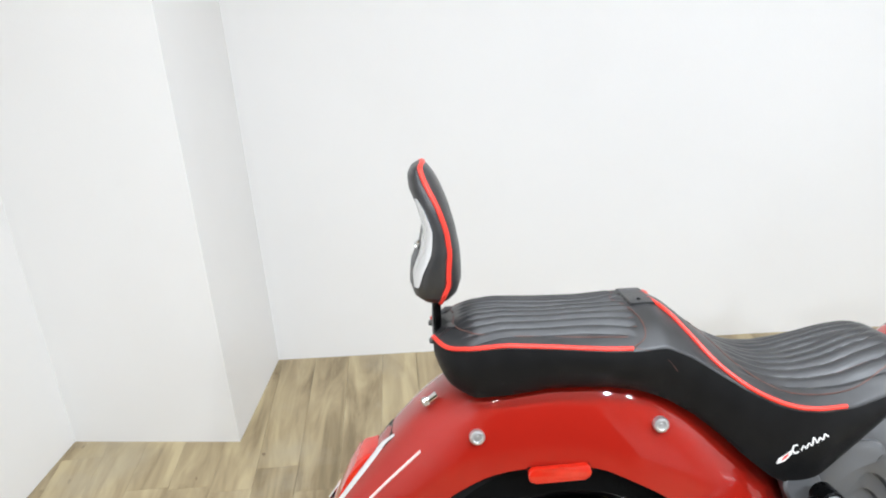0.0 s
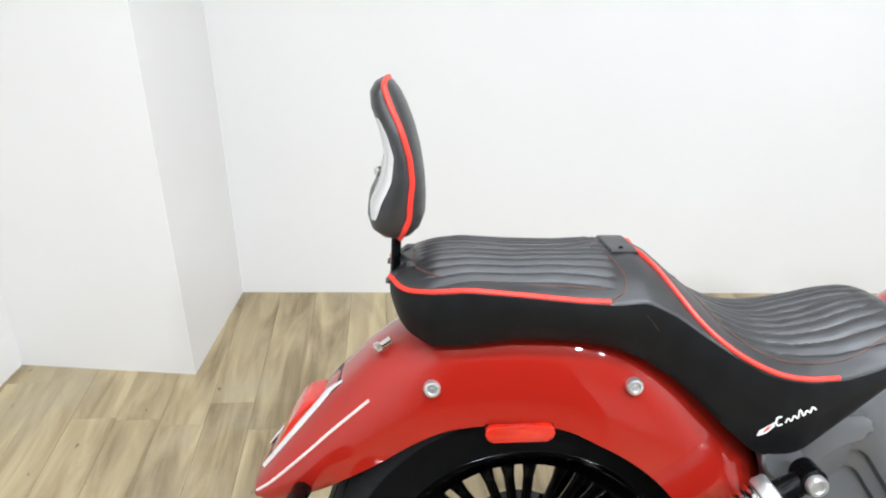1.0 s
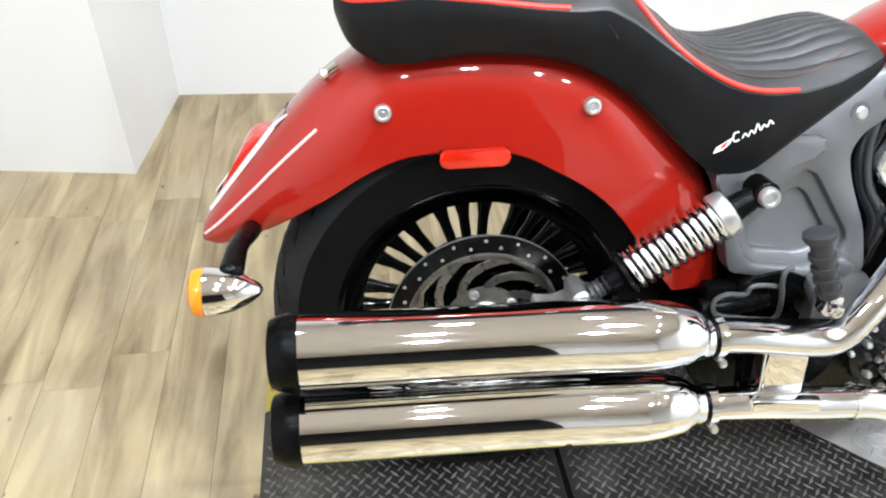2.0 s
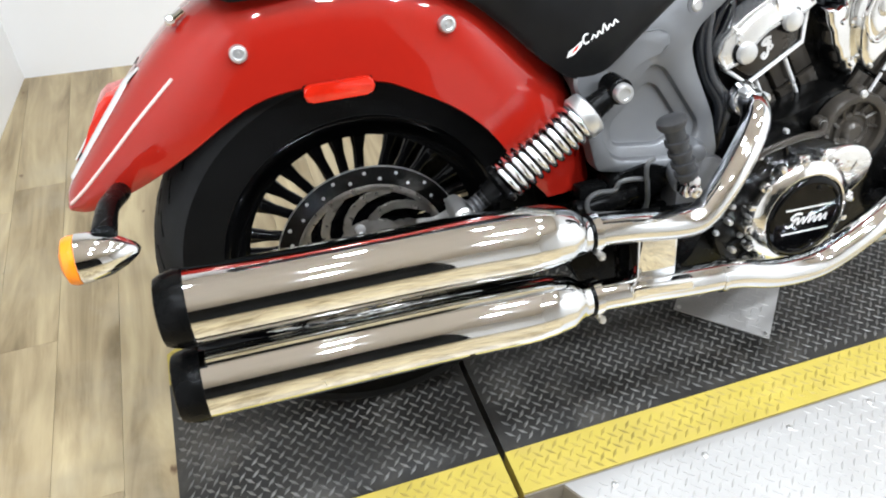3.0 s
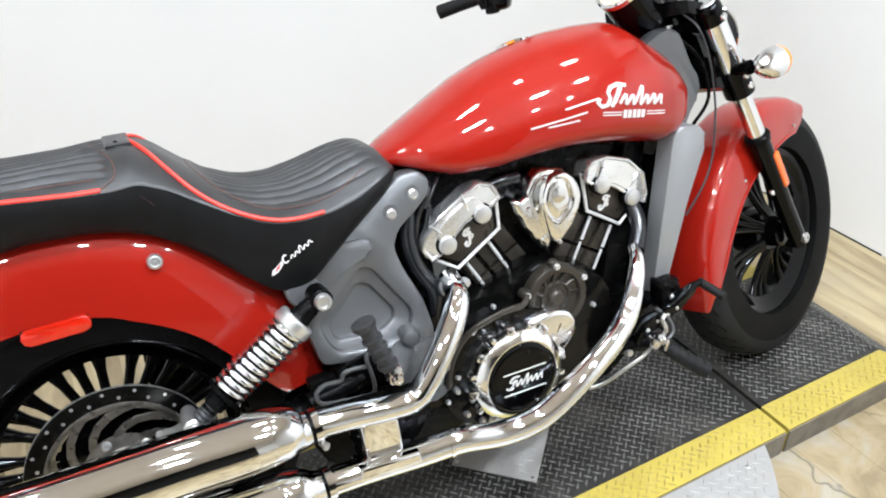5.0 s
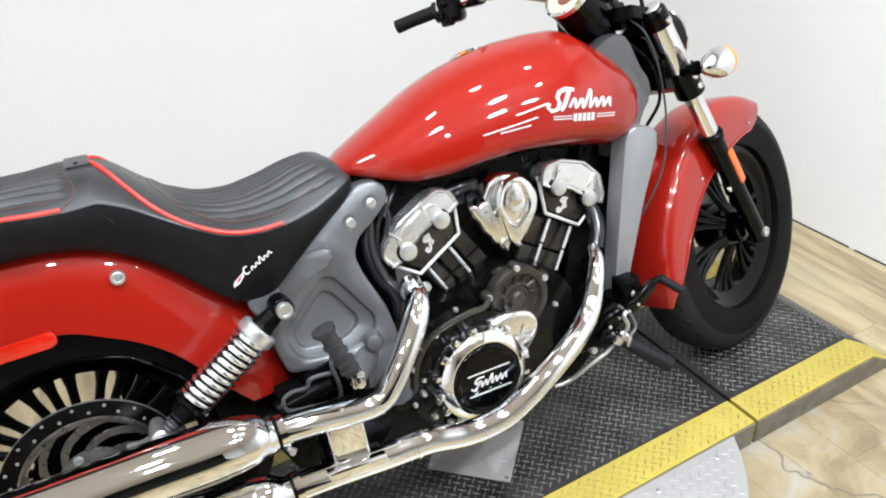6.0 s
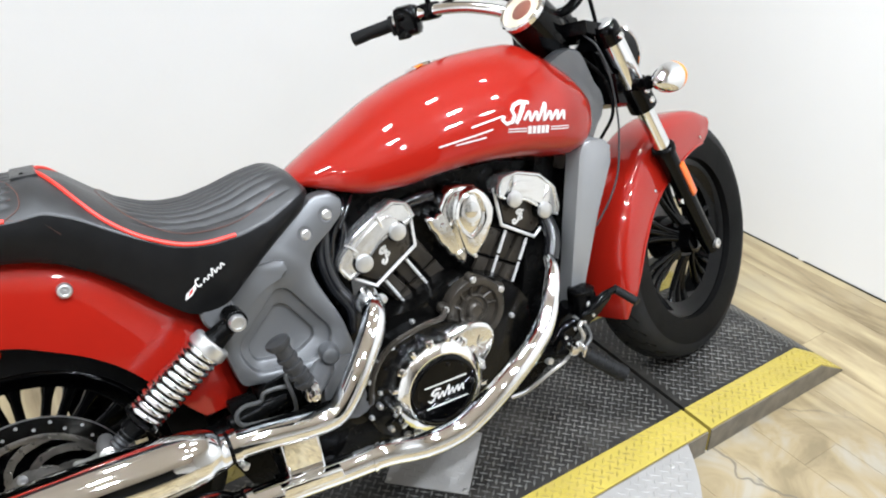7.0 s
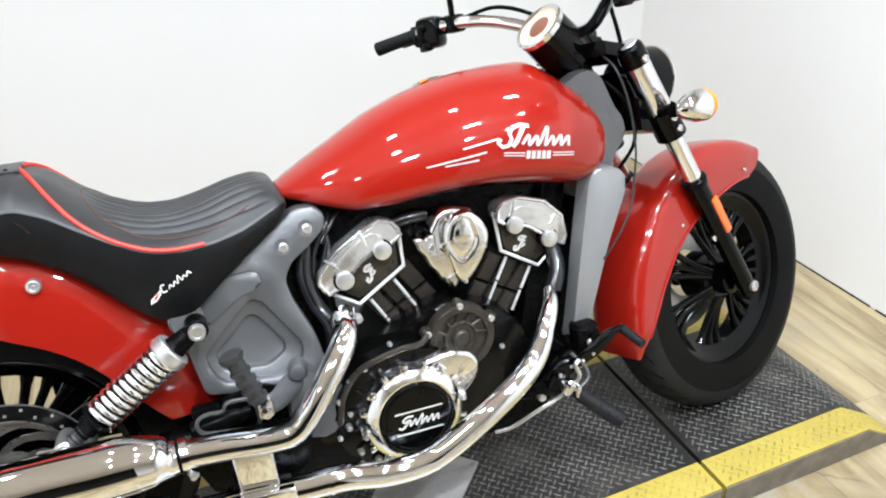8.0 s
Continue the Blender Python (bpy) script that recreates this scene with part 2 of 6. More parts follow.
    l.new(tone_noise.outputs["Fac"], tone.inputs[0])
    l.new(tone.outputs[0], worn.inputs[6])
    worn.inputs[7].default_value = (0.08, 0.072, 0.06, 1)
    mix3 = n.new("ShaderNodeMix")
    mix3.data_type = "RGBA"
    l.new(dm.outputs[0], mix3.inputs[0])
    l.new(mix2.outputs[2], mix3.inputs[6])
    l.new(worn.outputs[2], mix3.inputs[7])
    l.new(mix3.outputs[2], b.inputs["Base Color"])
    b.inputs["Roughness"].default_value = 0.34
    bp = n.new("ShaderNodeBump")
    bp.inputs["Strength"].default_value, bp.inputs["Distance"].default_value = 0.2, 0.001
    l.new(fine, bp.inputs["Height"])
    l.new(bp.outputs[0], b.inputs["Normal"])
    return m


WOOD = wood_material()
GROUT = mat("plank_joint", (0.20, 0.145, 0.08), 0.8, spread=0.2, scale=20)


# ---- shape helpers ----
def part(name, bm, material, parent=None, label="", angle=38, turn=None):
    """Links a bmesh as one mesh object under a thing or part."""
    if turn is not None:
        bm.transform(turn)
    bmesh.ops.recalc_face_normals(bm, faces=bm.faces)
    me = bpy.data.meshes.new(name)
    bm.to_mesh(me)
    bm.free()
    me.materials.append(material)
    me.polygons.foreach_set("use_smooth", [True] * len(me.polygons))
    me.set_sharp_from_angle(angle=radians(angle))
    ob = new(name, me)
    ob.parent = parent
    if label:
        ob["label"] = label
    return ob


def merged(*bms):
    out = bmesh.new()
    for b in bms:
        me = bpy.data.meshes.new("tmp")
        b.to_mesh(me)
        b.free()
        out.from_mesh(me)
        bpy.data.meshes.remove(me)
    return out


def loft(rings, closed=True, caps=True):
    bm = bmesh.new()
    rows = [[bm.verts.new(p) for p in ring] for ring in rings]
    n = len(rows[0])
    for a, b in zip(rows, rows[1:]):
        for k in range(n if closed else n - 1):
            q = [a[k], a[(k + 1) % n], b[(k + 1) % n], b[k]]
            bm.faces.new(q)
    if caps and closed:
        bm.faces.new(rows[0][::-1])
        bm.faces.new(rows[-1])
    return bm


def spline(points, steps=6):
    """Catmull-Rom through the points."""
    p = [Vector(q) for q in points]
    p = [2 * p[0] - p[1]] + p + [2 * p[-1] - p[-2]]
    out = []
    for i in range(1, len(p) - 2):
        for k in range(steps):
            t = k / steps
            a, b, c, d = p[i - 1], p[i], p[i + 1], p[i + 2]
            out.append(0.5 * (2 * b + (c - a) * t + (2 * a - 5 * b + 4 * c - d) * t * t + (3 * b - a - 3 * c + d) * t ** 3))
    out.append(p[-2])
    return out


def tube(points, radius, n=12, steps=6, caps=True, flat=1.0):
    """A round bar along a path; radius may be a list over the path's given points."""
    path = spline(points, steps) if steps > 1 else [Vector(q) for q in points]
    if isinstance(radius, (list, tuple)):
        rr = np.interp(np.linspace(0, len(radius) - 1, len(path)), range(len(radius)), radius).tolist()
    else:
        rr = [radius] * len(path)
    tang = [(path[min(i + 1, len(path) - 1)] - path[max(i - 1, 0)]).normalized() for i in range(len(path))]
    up = tang[0].orthogonal().normalized()
    rings = []
    for i, q in enumerate(path):
        up = (up - up.dot(tang[i]) * tang[i]).normalized()
        side = tang[i].cross(up)
        rings.append([q + rr[i] * (math.cos(2 * math.pi * k / n) * up + flat * math.sin(2 * math.pi * k / n) * side) for k in range(n)])
    return loft(rings, True, caps)


def lathe(profile, origin=(0, 0, 0), axis=(0, -1, 0), n=32, caps=True):
    """Profile rows (along, radius) turned about an axis."""
    a = Vector(axis).normalized()
    u = a.orthogonal().normalized()
    w = a.cross(u)
    rings = [[Vector(origin) + a * s + max(r, 1e-4) * (math.cos(2 * math.pi * k / n) * u + math.sin(2 * math.pi * k / n) * w) for k in range(n)] for s, r in profile]
    return loft(rings, True, caps)


def prism(outline, v0, v1, bevel=0.004, segments=2, rounded=0):
    """A plate: an outline in the u-w plane between two v values, edges rounded."""
    if rounded:
        outline = round_corners(outline, rounded)
    bm = bmesh.new()
    front = [bm.verts.new((u, v0, w)) for u, w in outline]
    back = [bm.verts.new((u, v1, w)) for u, w in outline]
    n = len(front)
    bm.faces.new(front)
    bm.faces.new(back[::-1])
    for k in range(n):
        bm.faces.new([front[k], back[k], back[(k + 1) % n], front[(k + 1) % n]])
    if bevel:
        edges = [e for e in bm.edges if abs(e.verts[0].co.y - e.verts[1].co.y) < 1e-7 and abs(e.verts[0].co.y - v0) < 1e-6]
        bmesh.ops.bevel(bm, geom=edges, offset=bevel, segments=segments, affect="EDGES", profile=0.5)
    return bm


def round_corners(outline, r, steps=4):
    out = []
    n = len(outline)
    for i in range(n):
        a, b, c = Vector(outline[i - 1]), Vector(outline[i]), Vector(outline[(i + 1) % n])
        da, dc = (a - b), (c - b)
        d = min(r, da.length * 0.45, dc.length * 0.45)
        p, q = b + da.normalized() * d, b + dc.normalized() * d
        for k in range(steps + 1):
            t = k / steps
            out.append(tuple((1 - t) ** 2 * p + 2 * t * (1 - t) * b + t * t * q))
    return out


def dome(outline, v0, v1, rise, rounded=0.012, rings=6, flat=0.45):
    """A cushion-shaped boss: the outline's wall from v1 to v0, then shrinking rings up to v0 - rise."""
    pts = [Vector(q) for q in (round_corners(outline, rounded) if rounded else outline)]
    mid = sum(pts, Vector((0, 0))) / len(pts)
    rows = [[(q.x, v1, q.y) for q in pts]]
    for k in range(rings + 1):
        a = k / rings * math.pi / 2
        g = flat + (1 - flat) * math.cos(a)
        rows.append([(mid.x + (q.x - mid.x) * g, v0 - rise * math.sin(a), mid.y + (q.y - mid.y) * g) for q in pts])
    return loft(rows)


def block(c, size, bevel=0.004, turn=None):
    bm = bmesh.new()
    bmesh.ops.create_cube(bm, size=1.0)
    bmesh.ops.scale(bm, vec=size, verts=bm.verts)
    if bevel:
        bmesh.ops.bevel(bm, geom=bm.edges[:], offset=bevel, segments=2, affect="EDGES", profile=0.5)
    if turn is not None:
        bm.transform(turn)
    bmesh.ops.translate(bm, vec=c, verts=bm.verts)
    return bm


def bolt(c, r, h=0.006, axis=(0, -1, 0), n=18):
    return lathe([(-0.002, r), (h * 0.5, r), (h * 0.9, r * 0.82), (h, r * 0.45), (h * 0.8, r * 0.4), (h * 0.8, 0)], c, axis, n)


def ribbon(points, half, proud, surface, thick=0.0012):
    """A flat raised stroke that follows a surface; points and half are in u-w, surface gives v."""
    bm = bmesh.new()
    path = [Vector(p) for p in points]
    rows = []
    for i, q in enumerate(path):
        t = (path[min(i + 1, len(path) - 1)] - path[max(i - 1, 0)]).normalized()
        nrm = Vector((-t.y, t.x))
        ring = []
        for s, pr in ((-1, -thick), (-1, proud), (1, proud), (1, -thick)):
            p = q + nrm * half * s
            ring.append((p.x, surface(p.x, p.y) - pr, p.y))
        rows.append(ring)
    return loft(rows)


def patch(outline, proud, surface, thick=0.002):
    """A raised flat badge of a given outline that follows a surface."""
    bm = bmesh.new()
    front = [bm.verts.new((u, surface(u, w) - proud, w)) for u, w in outline]
    back = [bm.verts.new((u, surface(u, w) + thick, w)) for u, w in outline]
    n = len(front)
    bm.faces.new(front)
    for k in range(n):
        bm.faces.new([front[k], back[k], back[(k + 1) % n], front[(k + 1) % n]])
    return bm


def script_wave(a0, pitch, low, highs, lean, steps=4):
    """A plain flowing zigzag stroke, up and down once for each height given; rows (along, up)."""
    pts = []
    for k, h in enumerate(highs):
        a = a0 + pitch * k
        pts += [(a + lean * low, low), (a + pitch * 0.16 + lean * (low + h) / 2, (low + h) / 2), (a + pitch * 0.34 + lean * h * 0.93, h * 0.95), (a + pitch * 0.52 + lean * h * 0.93, h * 0.95),
                (a + pitch * 0.66 + lean * (low + h) / 2, (low + h) / 2), (a + pitch * 0.80 + lean * low, low)]
    pts.append((a0 + pitch * len(highs) + lean * low, low))
    return [(q.x, q.y) for q in spline([(a, h, 0) for a, h in pts], steps)]


# ---- the room ----
BACK_Y, RIGHT_X, LEFT_X, FRONT_Y = 1.96, 0.99, -2.90, -4.6


def wall(name, corners, material=WALL, label=""):
    """An upright wall on a plan of corners."""
    bm = bmesh.new()
    lo = [bm.verts.new((x, y, FLOOR_Z - 0.1)) for x, y in corners]
    hi = [bm.verts.new((x, y, ROOM_H + 0.05)) for x, y in corners]
    bm.faces.new(lo[::-1])
    bm.faces.new(hi)
    for k in range(len(lo)):
        q = (k + 1) % len(lo)
        bm.faces.new([lo[k], lo[q], hi[q], hi[k]])
    return tagged(part(name, bm, material), label or "white painted plain wall", "wall", kind="structure")


wall("wall_back", [(-2.148, 1.938), (0.99, 1.760), (0.99, 1.93), (-2.148, 2.10)])
wall("wall_right", [(0.985, FRONT_Y), (0.975, 1.93), (1.15, 1.93), (1.15, FRONT_Y)])
wall("wall_left", [(-2.766, 1.524), (-2.84, 1.10), (-2.84, FRONT_Y), (-3.0, FRONT_Y), (-3.0, 1.524)])
# unseen dark stretch, added so the chrome reflects a dark band that ends
wall("wall_front", [(-3.0, FRONT_Y), (-0.2, FRONT_Y), (-0.2, FRONT_Y - 0.15), (-3.0, FRONT_Y - 0.15)], DARK_STANDIN, "unseen dark plain wall across the room, added to be reflected")
wall("wall_front_light", [(-0.2, FRONT_Y), (1.15, FRONT_Y), (1.15, FRONT_Y - 0.15), (-0.2, FRONT_Y - 0.15)], label="white painted plain wall beside the dark one")
wall("wall_pillar", [(-2.766, 1.524), (-2.208, 1.443), (-2.148, 1.938), (-2.148, 2.10), (-3.0, 2.10), (-3.0, 1.524)], label="white painted boxed pillar standing out from the wall")
# black strips put the shade of the wall-foot gap into colour
for y0, y1 in ((-1.6, 0.10), (0.118, 0.42), (0.44, 1.74)):
    tagged(part("trim", block((0.9775, (y0 + y1) / 2, FLOOR_Z + 0.0022), (0.008, y1 - y0, 0.0044), 0.001), DARK_STANDIN), "thin dark strip in place of the shaded gap at the foot of the wall", "trim", kind="structure")
tagged(part("ceiling", block(((LEFT_X + RIGHT_X) / 2, (FRONT_Y + BACK_Y) / 2, ROOM_H + 0.05), (RIGHT_X - LEFT_X + 0.3, BACK_Y - FRONT_Y + 0.5, 0.1), 0), CEIL),
       "plain white ceiling", "ceiling", kind="structure")

for lx, ly, watts in PANELS:
    lamp = new("ceiling_lamp")
    lamp.location = (lx, ly, ROOM_H)
    tagged(lamp, "unseen white square panel lamp fixed to the ceiling", "ceiling lamp", "ceiling lamps")
    part("housing", block((0, 0, -0.03), (0.22, 0.19, 0.06), 0.008), CEIL, lamp)

# ---- the turntable platform ----
PC = Vector((-0.607, 0.29))
PLAT_Y1 = 0.58
X_TOP, X_END = 1.055, 1.175
GAP = 0.612


def platform_profile(x0, x1):
    """Top outline of a stretch of the platform in x-z, ramping to the floor at both ends."""
    a, b = PC.x - X_TOP, PC.x + X_TOP
    pts = []
    if x0 < a:
        pts += [(PC.x - X_END, FLOOR_Z + 0.002)]
        x0 = a
    pts += [(x0, 0.0)]
    last = min(x1, b)
    pts += [(last, 0.0)]
    if x1 > b:
        pts += [(PC.x + X_END, FLOOR_Z + 0.002)]
    return pts


def top_height(x):
    d = abs(x - PC.x)
    return 0.0 if d <= X_TOP else -(d - X_TOP) / (X_END - X_TOP) * (-FLOOR_Z - 0.002)


def slab(x0, x1, y0, y1, lift=0.0):
    """A strip of the platform, following the ramps, down to the floor."""
    pts = platform_profile(x0, x1)
    bm = bmesh.new()
    rows = []
    for x, z in pts:
        rows.append([bm.verts.new((x, y0, FLOOR_Z)), bm.verts.new((x, y0, z + lift)), bm.verts.new((x, y1, z + lift)), bm.verts.new((x, y1, FLOOR_Z))])
    for a, b in zip(rows, rows[1:]):
        for k in range(4):
            bm.faces.new([a[k], a[(k + 1) % 4], b[(k + 1) % 4], b[k]])
    bm.faces.new(rows[0])
    bm.faces.new(rows[-1][::-1])
    return bm


def tread_bars(x0, x1, y0, y1, keep, height, pitch=0.0170, long=0.0225, wide=0.0064, rise=0.0019, swing=43.0):
    """Raised lozenges set at right angles to each other, as on checker plate, in one mesh; the rows run slantwise."""
    verts, faces = [], []
    rnd = random.Random(4)
    mx, my = (x0 + x1) / 2, (y0 + y1) / 2
    reach = int(math.hypot(x1 - x0, y1 - y0) / 2 / pitch) + 2
    ca, sa = math.cos(radians(swing)), math.sin(radians(swing))
    for i in range(-reach, reach + 1):
        for j in range(-reach, reach + 1):
            x, y = mx + (i * ca - j * sa) * pitch, my + (i * sa + j * ca) * pitch
            if not (x0 < x < x1 and y0 < y < y1 and keep(x, y)):
                continue
            a = radians(swing + (3 if (i + j) % 2 else 93))
            c, s = math.cos(a), math.sin(a)
            base = len(verts)
            k = rise * rnd.uniform(0.75, 1.1)
            for lu, lv, dz in ((-long / 2, 0, 0), (0, -wide / 2, 0), (long / 2, 0, 0), (0, wide / 2, 0), (-long * 0.36, 0, k), (0, -wide * 0.2, k), (long * 0.36, 0, k), (0, wide * 0.2, k)):
                px, py = x + lu * c - lv * s, y + lu * s + lv * c
                verts.append((px, py, height(px) + dz))
            faces += [(base, base + 1, base + 5, base + 4), (base + 1, base + 2, base + 6, base + 5), (base + 2, base + 3, base + 7, base + 6), (base + 3, base, base + 4, base + 7), (base + 4, base + 5, base + 6, base + 7)]
    me = bpy.data.meshes.new("tread")
    me.from_pydata(verts, [], faces)
    return me


def tread(parent, material, me):
    me.materials.append(material)
    ob = new("raised_tread", me)
    ob.parent = parent
    ob["kind"] = "stuff"
    return ob


STRIPE = 0.086
edges_x = [PC.x - X_END, PC.x - GAP, PC.x + GAP, PC.x + X_END]
platform = new("turntable_platform")
tagged(platform, "black checker-plate turntable platform with yellow edge stripes on the floor", "platform")
for k in range(3):
    x0, x1 = edges_x[k] + (0.0055 if k else 0), edges_x[k + 1] - (0.0055 if k < 2 else 0)
    deck = part("deck", slab(x0, x1, STRIPE, PLAT_Y1 - STRIPE), TREAD, platform, "black checker plate section")
    tread(deck, TREAD_BAR, tread_bars(x0, x1, STRIPE, PLAT_Y1 - STRIPE, lambda x, y, a=x0, b=x1: a + 0.014 < x < b - 0.014 and STRIPE + 0.010 < y < PLAT_Y1 - STRIPE - 0.010, top_height))
    for y0, y1 in ((0.0, STRIPE - 0.0005), (PLAT_Y1 - STRIPE + 0.0005, PLAT_Y1)):
        edge = part("yellow_edge", slab(x0, x1, y0, y1, 0.0006), YELLOW, platform, "yellow painted edge stripe")
        tread(edge, YELLOW_BAR, tread_bars(x0, x1, y0, y1, lambda x, y, a=x0, b=x1, c=y0, d=y1: a + 0.014 < x < b - 0.014 and c + 0.009 < y < d - 0.009, lambda x: top_height(x) + 0.0006, rise=0.0017))
    sp = platform_profile(x0, x1)
    ends = [(sp[0][0], FLOOR_Z + 0.001), (sp[-1][0], FLOOR_Z + 0.001)]
    outline = [(x, z - 0.004) for x, z in sp if z > FLOOR_Z + 0.01]
    outline = [ends[0]] + outline + [ends[1]]
    part("side_plate", prism(outline, -0.0035, -0.0004, 0), SIDE, platform, "scuffed grey side plate")

# half-round plates beside the deck
R_DISC = 0.608
for sgn in (-1, 1):
    bm = bmesh.new()
    edge_y = -0.004 if sgn < 0 else PLAT_Y1 + 0.001
    a0 = math.asin((PC.y - edge_y) / R_DISC) if sgn < 0 else math.asin((edge_y - PC.y) / R_DISC)
    ring = []
    for k in range(49):
        a = a0 + (math.pi - 2 * a0) * k / 48
        ring.append((PC.x + R_DISC * math.cos(a), PC.y + sgn * R_DISC * math.sin(a)))
    top = [bm.verts.new((x, y, -0.003)) for x, y in ring]
    low = [bm.verts.new((x, y, -0.010)) for x, y in ring]
    bm.faces.new(top)
    bm.faces.new(low[::-1])
    for k in range(len(ring)):
        q = (k + 1) % len(ring)
        bm.faces.new([top[k], low[k], low[q], top[q]])
    disc = part("round_plate", bm, SILVER, platform, "silver half-round checker plate")
    tread(disc, SILVER, tread_bars(PC.x - R_DISC, PC.x + R_DISC, PC.y - R_DISC, PC.y + R_DISC,
          lambda x, y, s=sgn, e=edge_y: (x - PC.x) ** 2 + (y - PC.y) ** 2 < (R_DISC - 0.012) ** 2 and s * (y - e) > 0.010, lambda x: -0.003, 0.0180, 0.0215, 0.0050, 0.0012))
    for k in range(6):
        x = PC.x - 0.45 + 0.18 * k
        part("screw", bolt((x, edge_y + sgn * 0.028, -0.003), 0.006, 0.002, (0, 0, 1), 12), STEEL, disc)
    part("skirt", loft([[(x, y, z) for x, y in ring] for z in (-0.0105, FLOOR_Z + 0.001)], True, False), SIDE, platform, "dark steel skirt under the round plate")

cover = part("centre_plate", block((0, 0, 0.0035), (0.195, 0.195, 0.004), 0.001), SILVER, platform, "small square silver checker plate")
cover.matrix_basis = pose(PC.x, PC.y + 0.004, 0, 0, 0, 46)
tread(cover, SILVER, tread_bars(-0.095, 0.095, -0.095, 0.095, lambda x, y: abs(x) < 0.084 and abs(y) < 0.084, lambda x: 0.0056, 0.0180, 0.0220, 0.0052, 0.0012, -3.0))
for sx in (-1, 1):
    for sy in (-1, 1):
        part("screw", bolt((sx * 0.088, sy * 0.088, 0.0056), 0.005, 0.003, (0, 0, 1), 12), STEEL, cover)

# ---- floor planks ----
floor = part("floor", block(((LEFT_X + RIGHT_X) / 2, (FRONT_Y + BACK_Y) / 2, FLOOR_Z - 0.055), (RIGHT_X - LEFT_X + 0.2, BACK_Y - FRONT_Y + 0.2, 0.1), 0), GROUT)
tagged(floor, "oak-look vinyl plank floor, tan with brown grain", "floor", kind="structure")
rnd = random.Random(11)
PW = 0.128
plank_mesh = {}
far = bmesh.new()
x = LEFT_X
while x < RIGHT_X:
    w = min(PW, RIGHT_X - x)
    y = FRONT_Y - rnd.uniform(0, 0.9)
    while y < BACK_Y:
        ln = rnd.choice((0.6, 0.9, 0.9, 1.2))
        y0, y1 = max(y, FRONT_Y), min(y + ln, BACK_Y)
        y += ln
        if y1 - y0 < 0.02:
            continue
        near = y1 > -1.2
        if near:
            key = (round(w, 3), round(y1 - y0, 3))
            if key not in plank_mesh:
                bm = bmesh.new()
                g, c = 0.00012, 0.0003
                lo = [bm.verts.new(p) for p in ((g, g, -0.004), (w - g, g, -0.004), (w - g, y1 - y0 - g, -0.004), (g, y1 - y0 - g, -0.004))]
                hi = [bm.verts.new(p) for p in ((g + c, g + c, 0), (w - g - c, g + c, 0), (w - g - c, y1 - y0 - g - c, 0), (g + c, y1 - y0 - g - c, 0))]
                bm.faces.new(hi)
                for k in range(4):
                    bm.faces.new([lo[k], lo[(k + 1) % 4], hi[(k + 1) % 4], hi[k]])
                me = bpy.data.meshes.new("plank")
                bm.to_mesh(me)
                bm.free()
                me.materials.append(WOOD)
                plank_mesh[key] = me
            ob = new("plank", plank_mesh[key])
            ob.parent = floor
            ob.location = (x, y0, FLOOR_Z)
        else:
            far.faces.new([far.verts.new(p) for p in ((x + 0.001, y0 + 0.001, FLOOR_Z), (x + w - 0.001, y0 + 0.001, FLOOR_Z), (x + w - 0.001, y1 - 0.001, FLOOR_Z), (x + 0.001, y1 - 0.001, FLOOR_Z))])
    x += PW
tagged(part("plank_field", far, WOOD, floor), kind="stuff")


# ---- the motorcycle ----
LEAN_DEG, YAW_DEG, STEER_DEG, RAKE_DEG = 12.0, -1.0, 17.0, 27.0
moto = new("motorcycle")
moto.matrix_world = pose(-1.375, 0.305, 0.0, 0, 0, YAW_DEG) @ pose(0, 0, 0, -LEAN_DEG, 0, 0)
tagged(moto, "red cruiser motorcycle with black two-up seat leaning on its stand", "motorcycle")
AXIS_P = Vector((1.675, 0, 0))
AXIS_D = Vector((-math.sin(radians(RAKE_DEG)), 0, math.cos(radians(RAKE_DEG))))
STEER = Matrix.Translation(AXIS_P) @ Matrix.Rotation(radians(STEER_DEG), 4, AXIS_D) @ Matrix.Translation(-AXIS_P)
RW, FW = Vector((-0.003, 0, 0.333)), Vector((1.574, 0, 0.320))


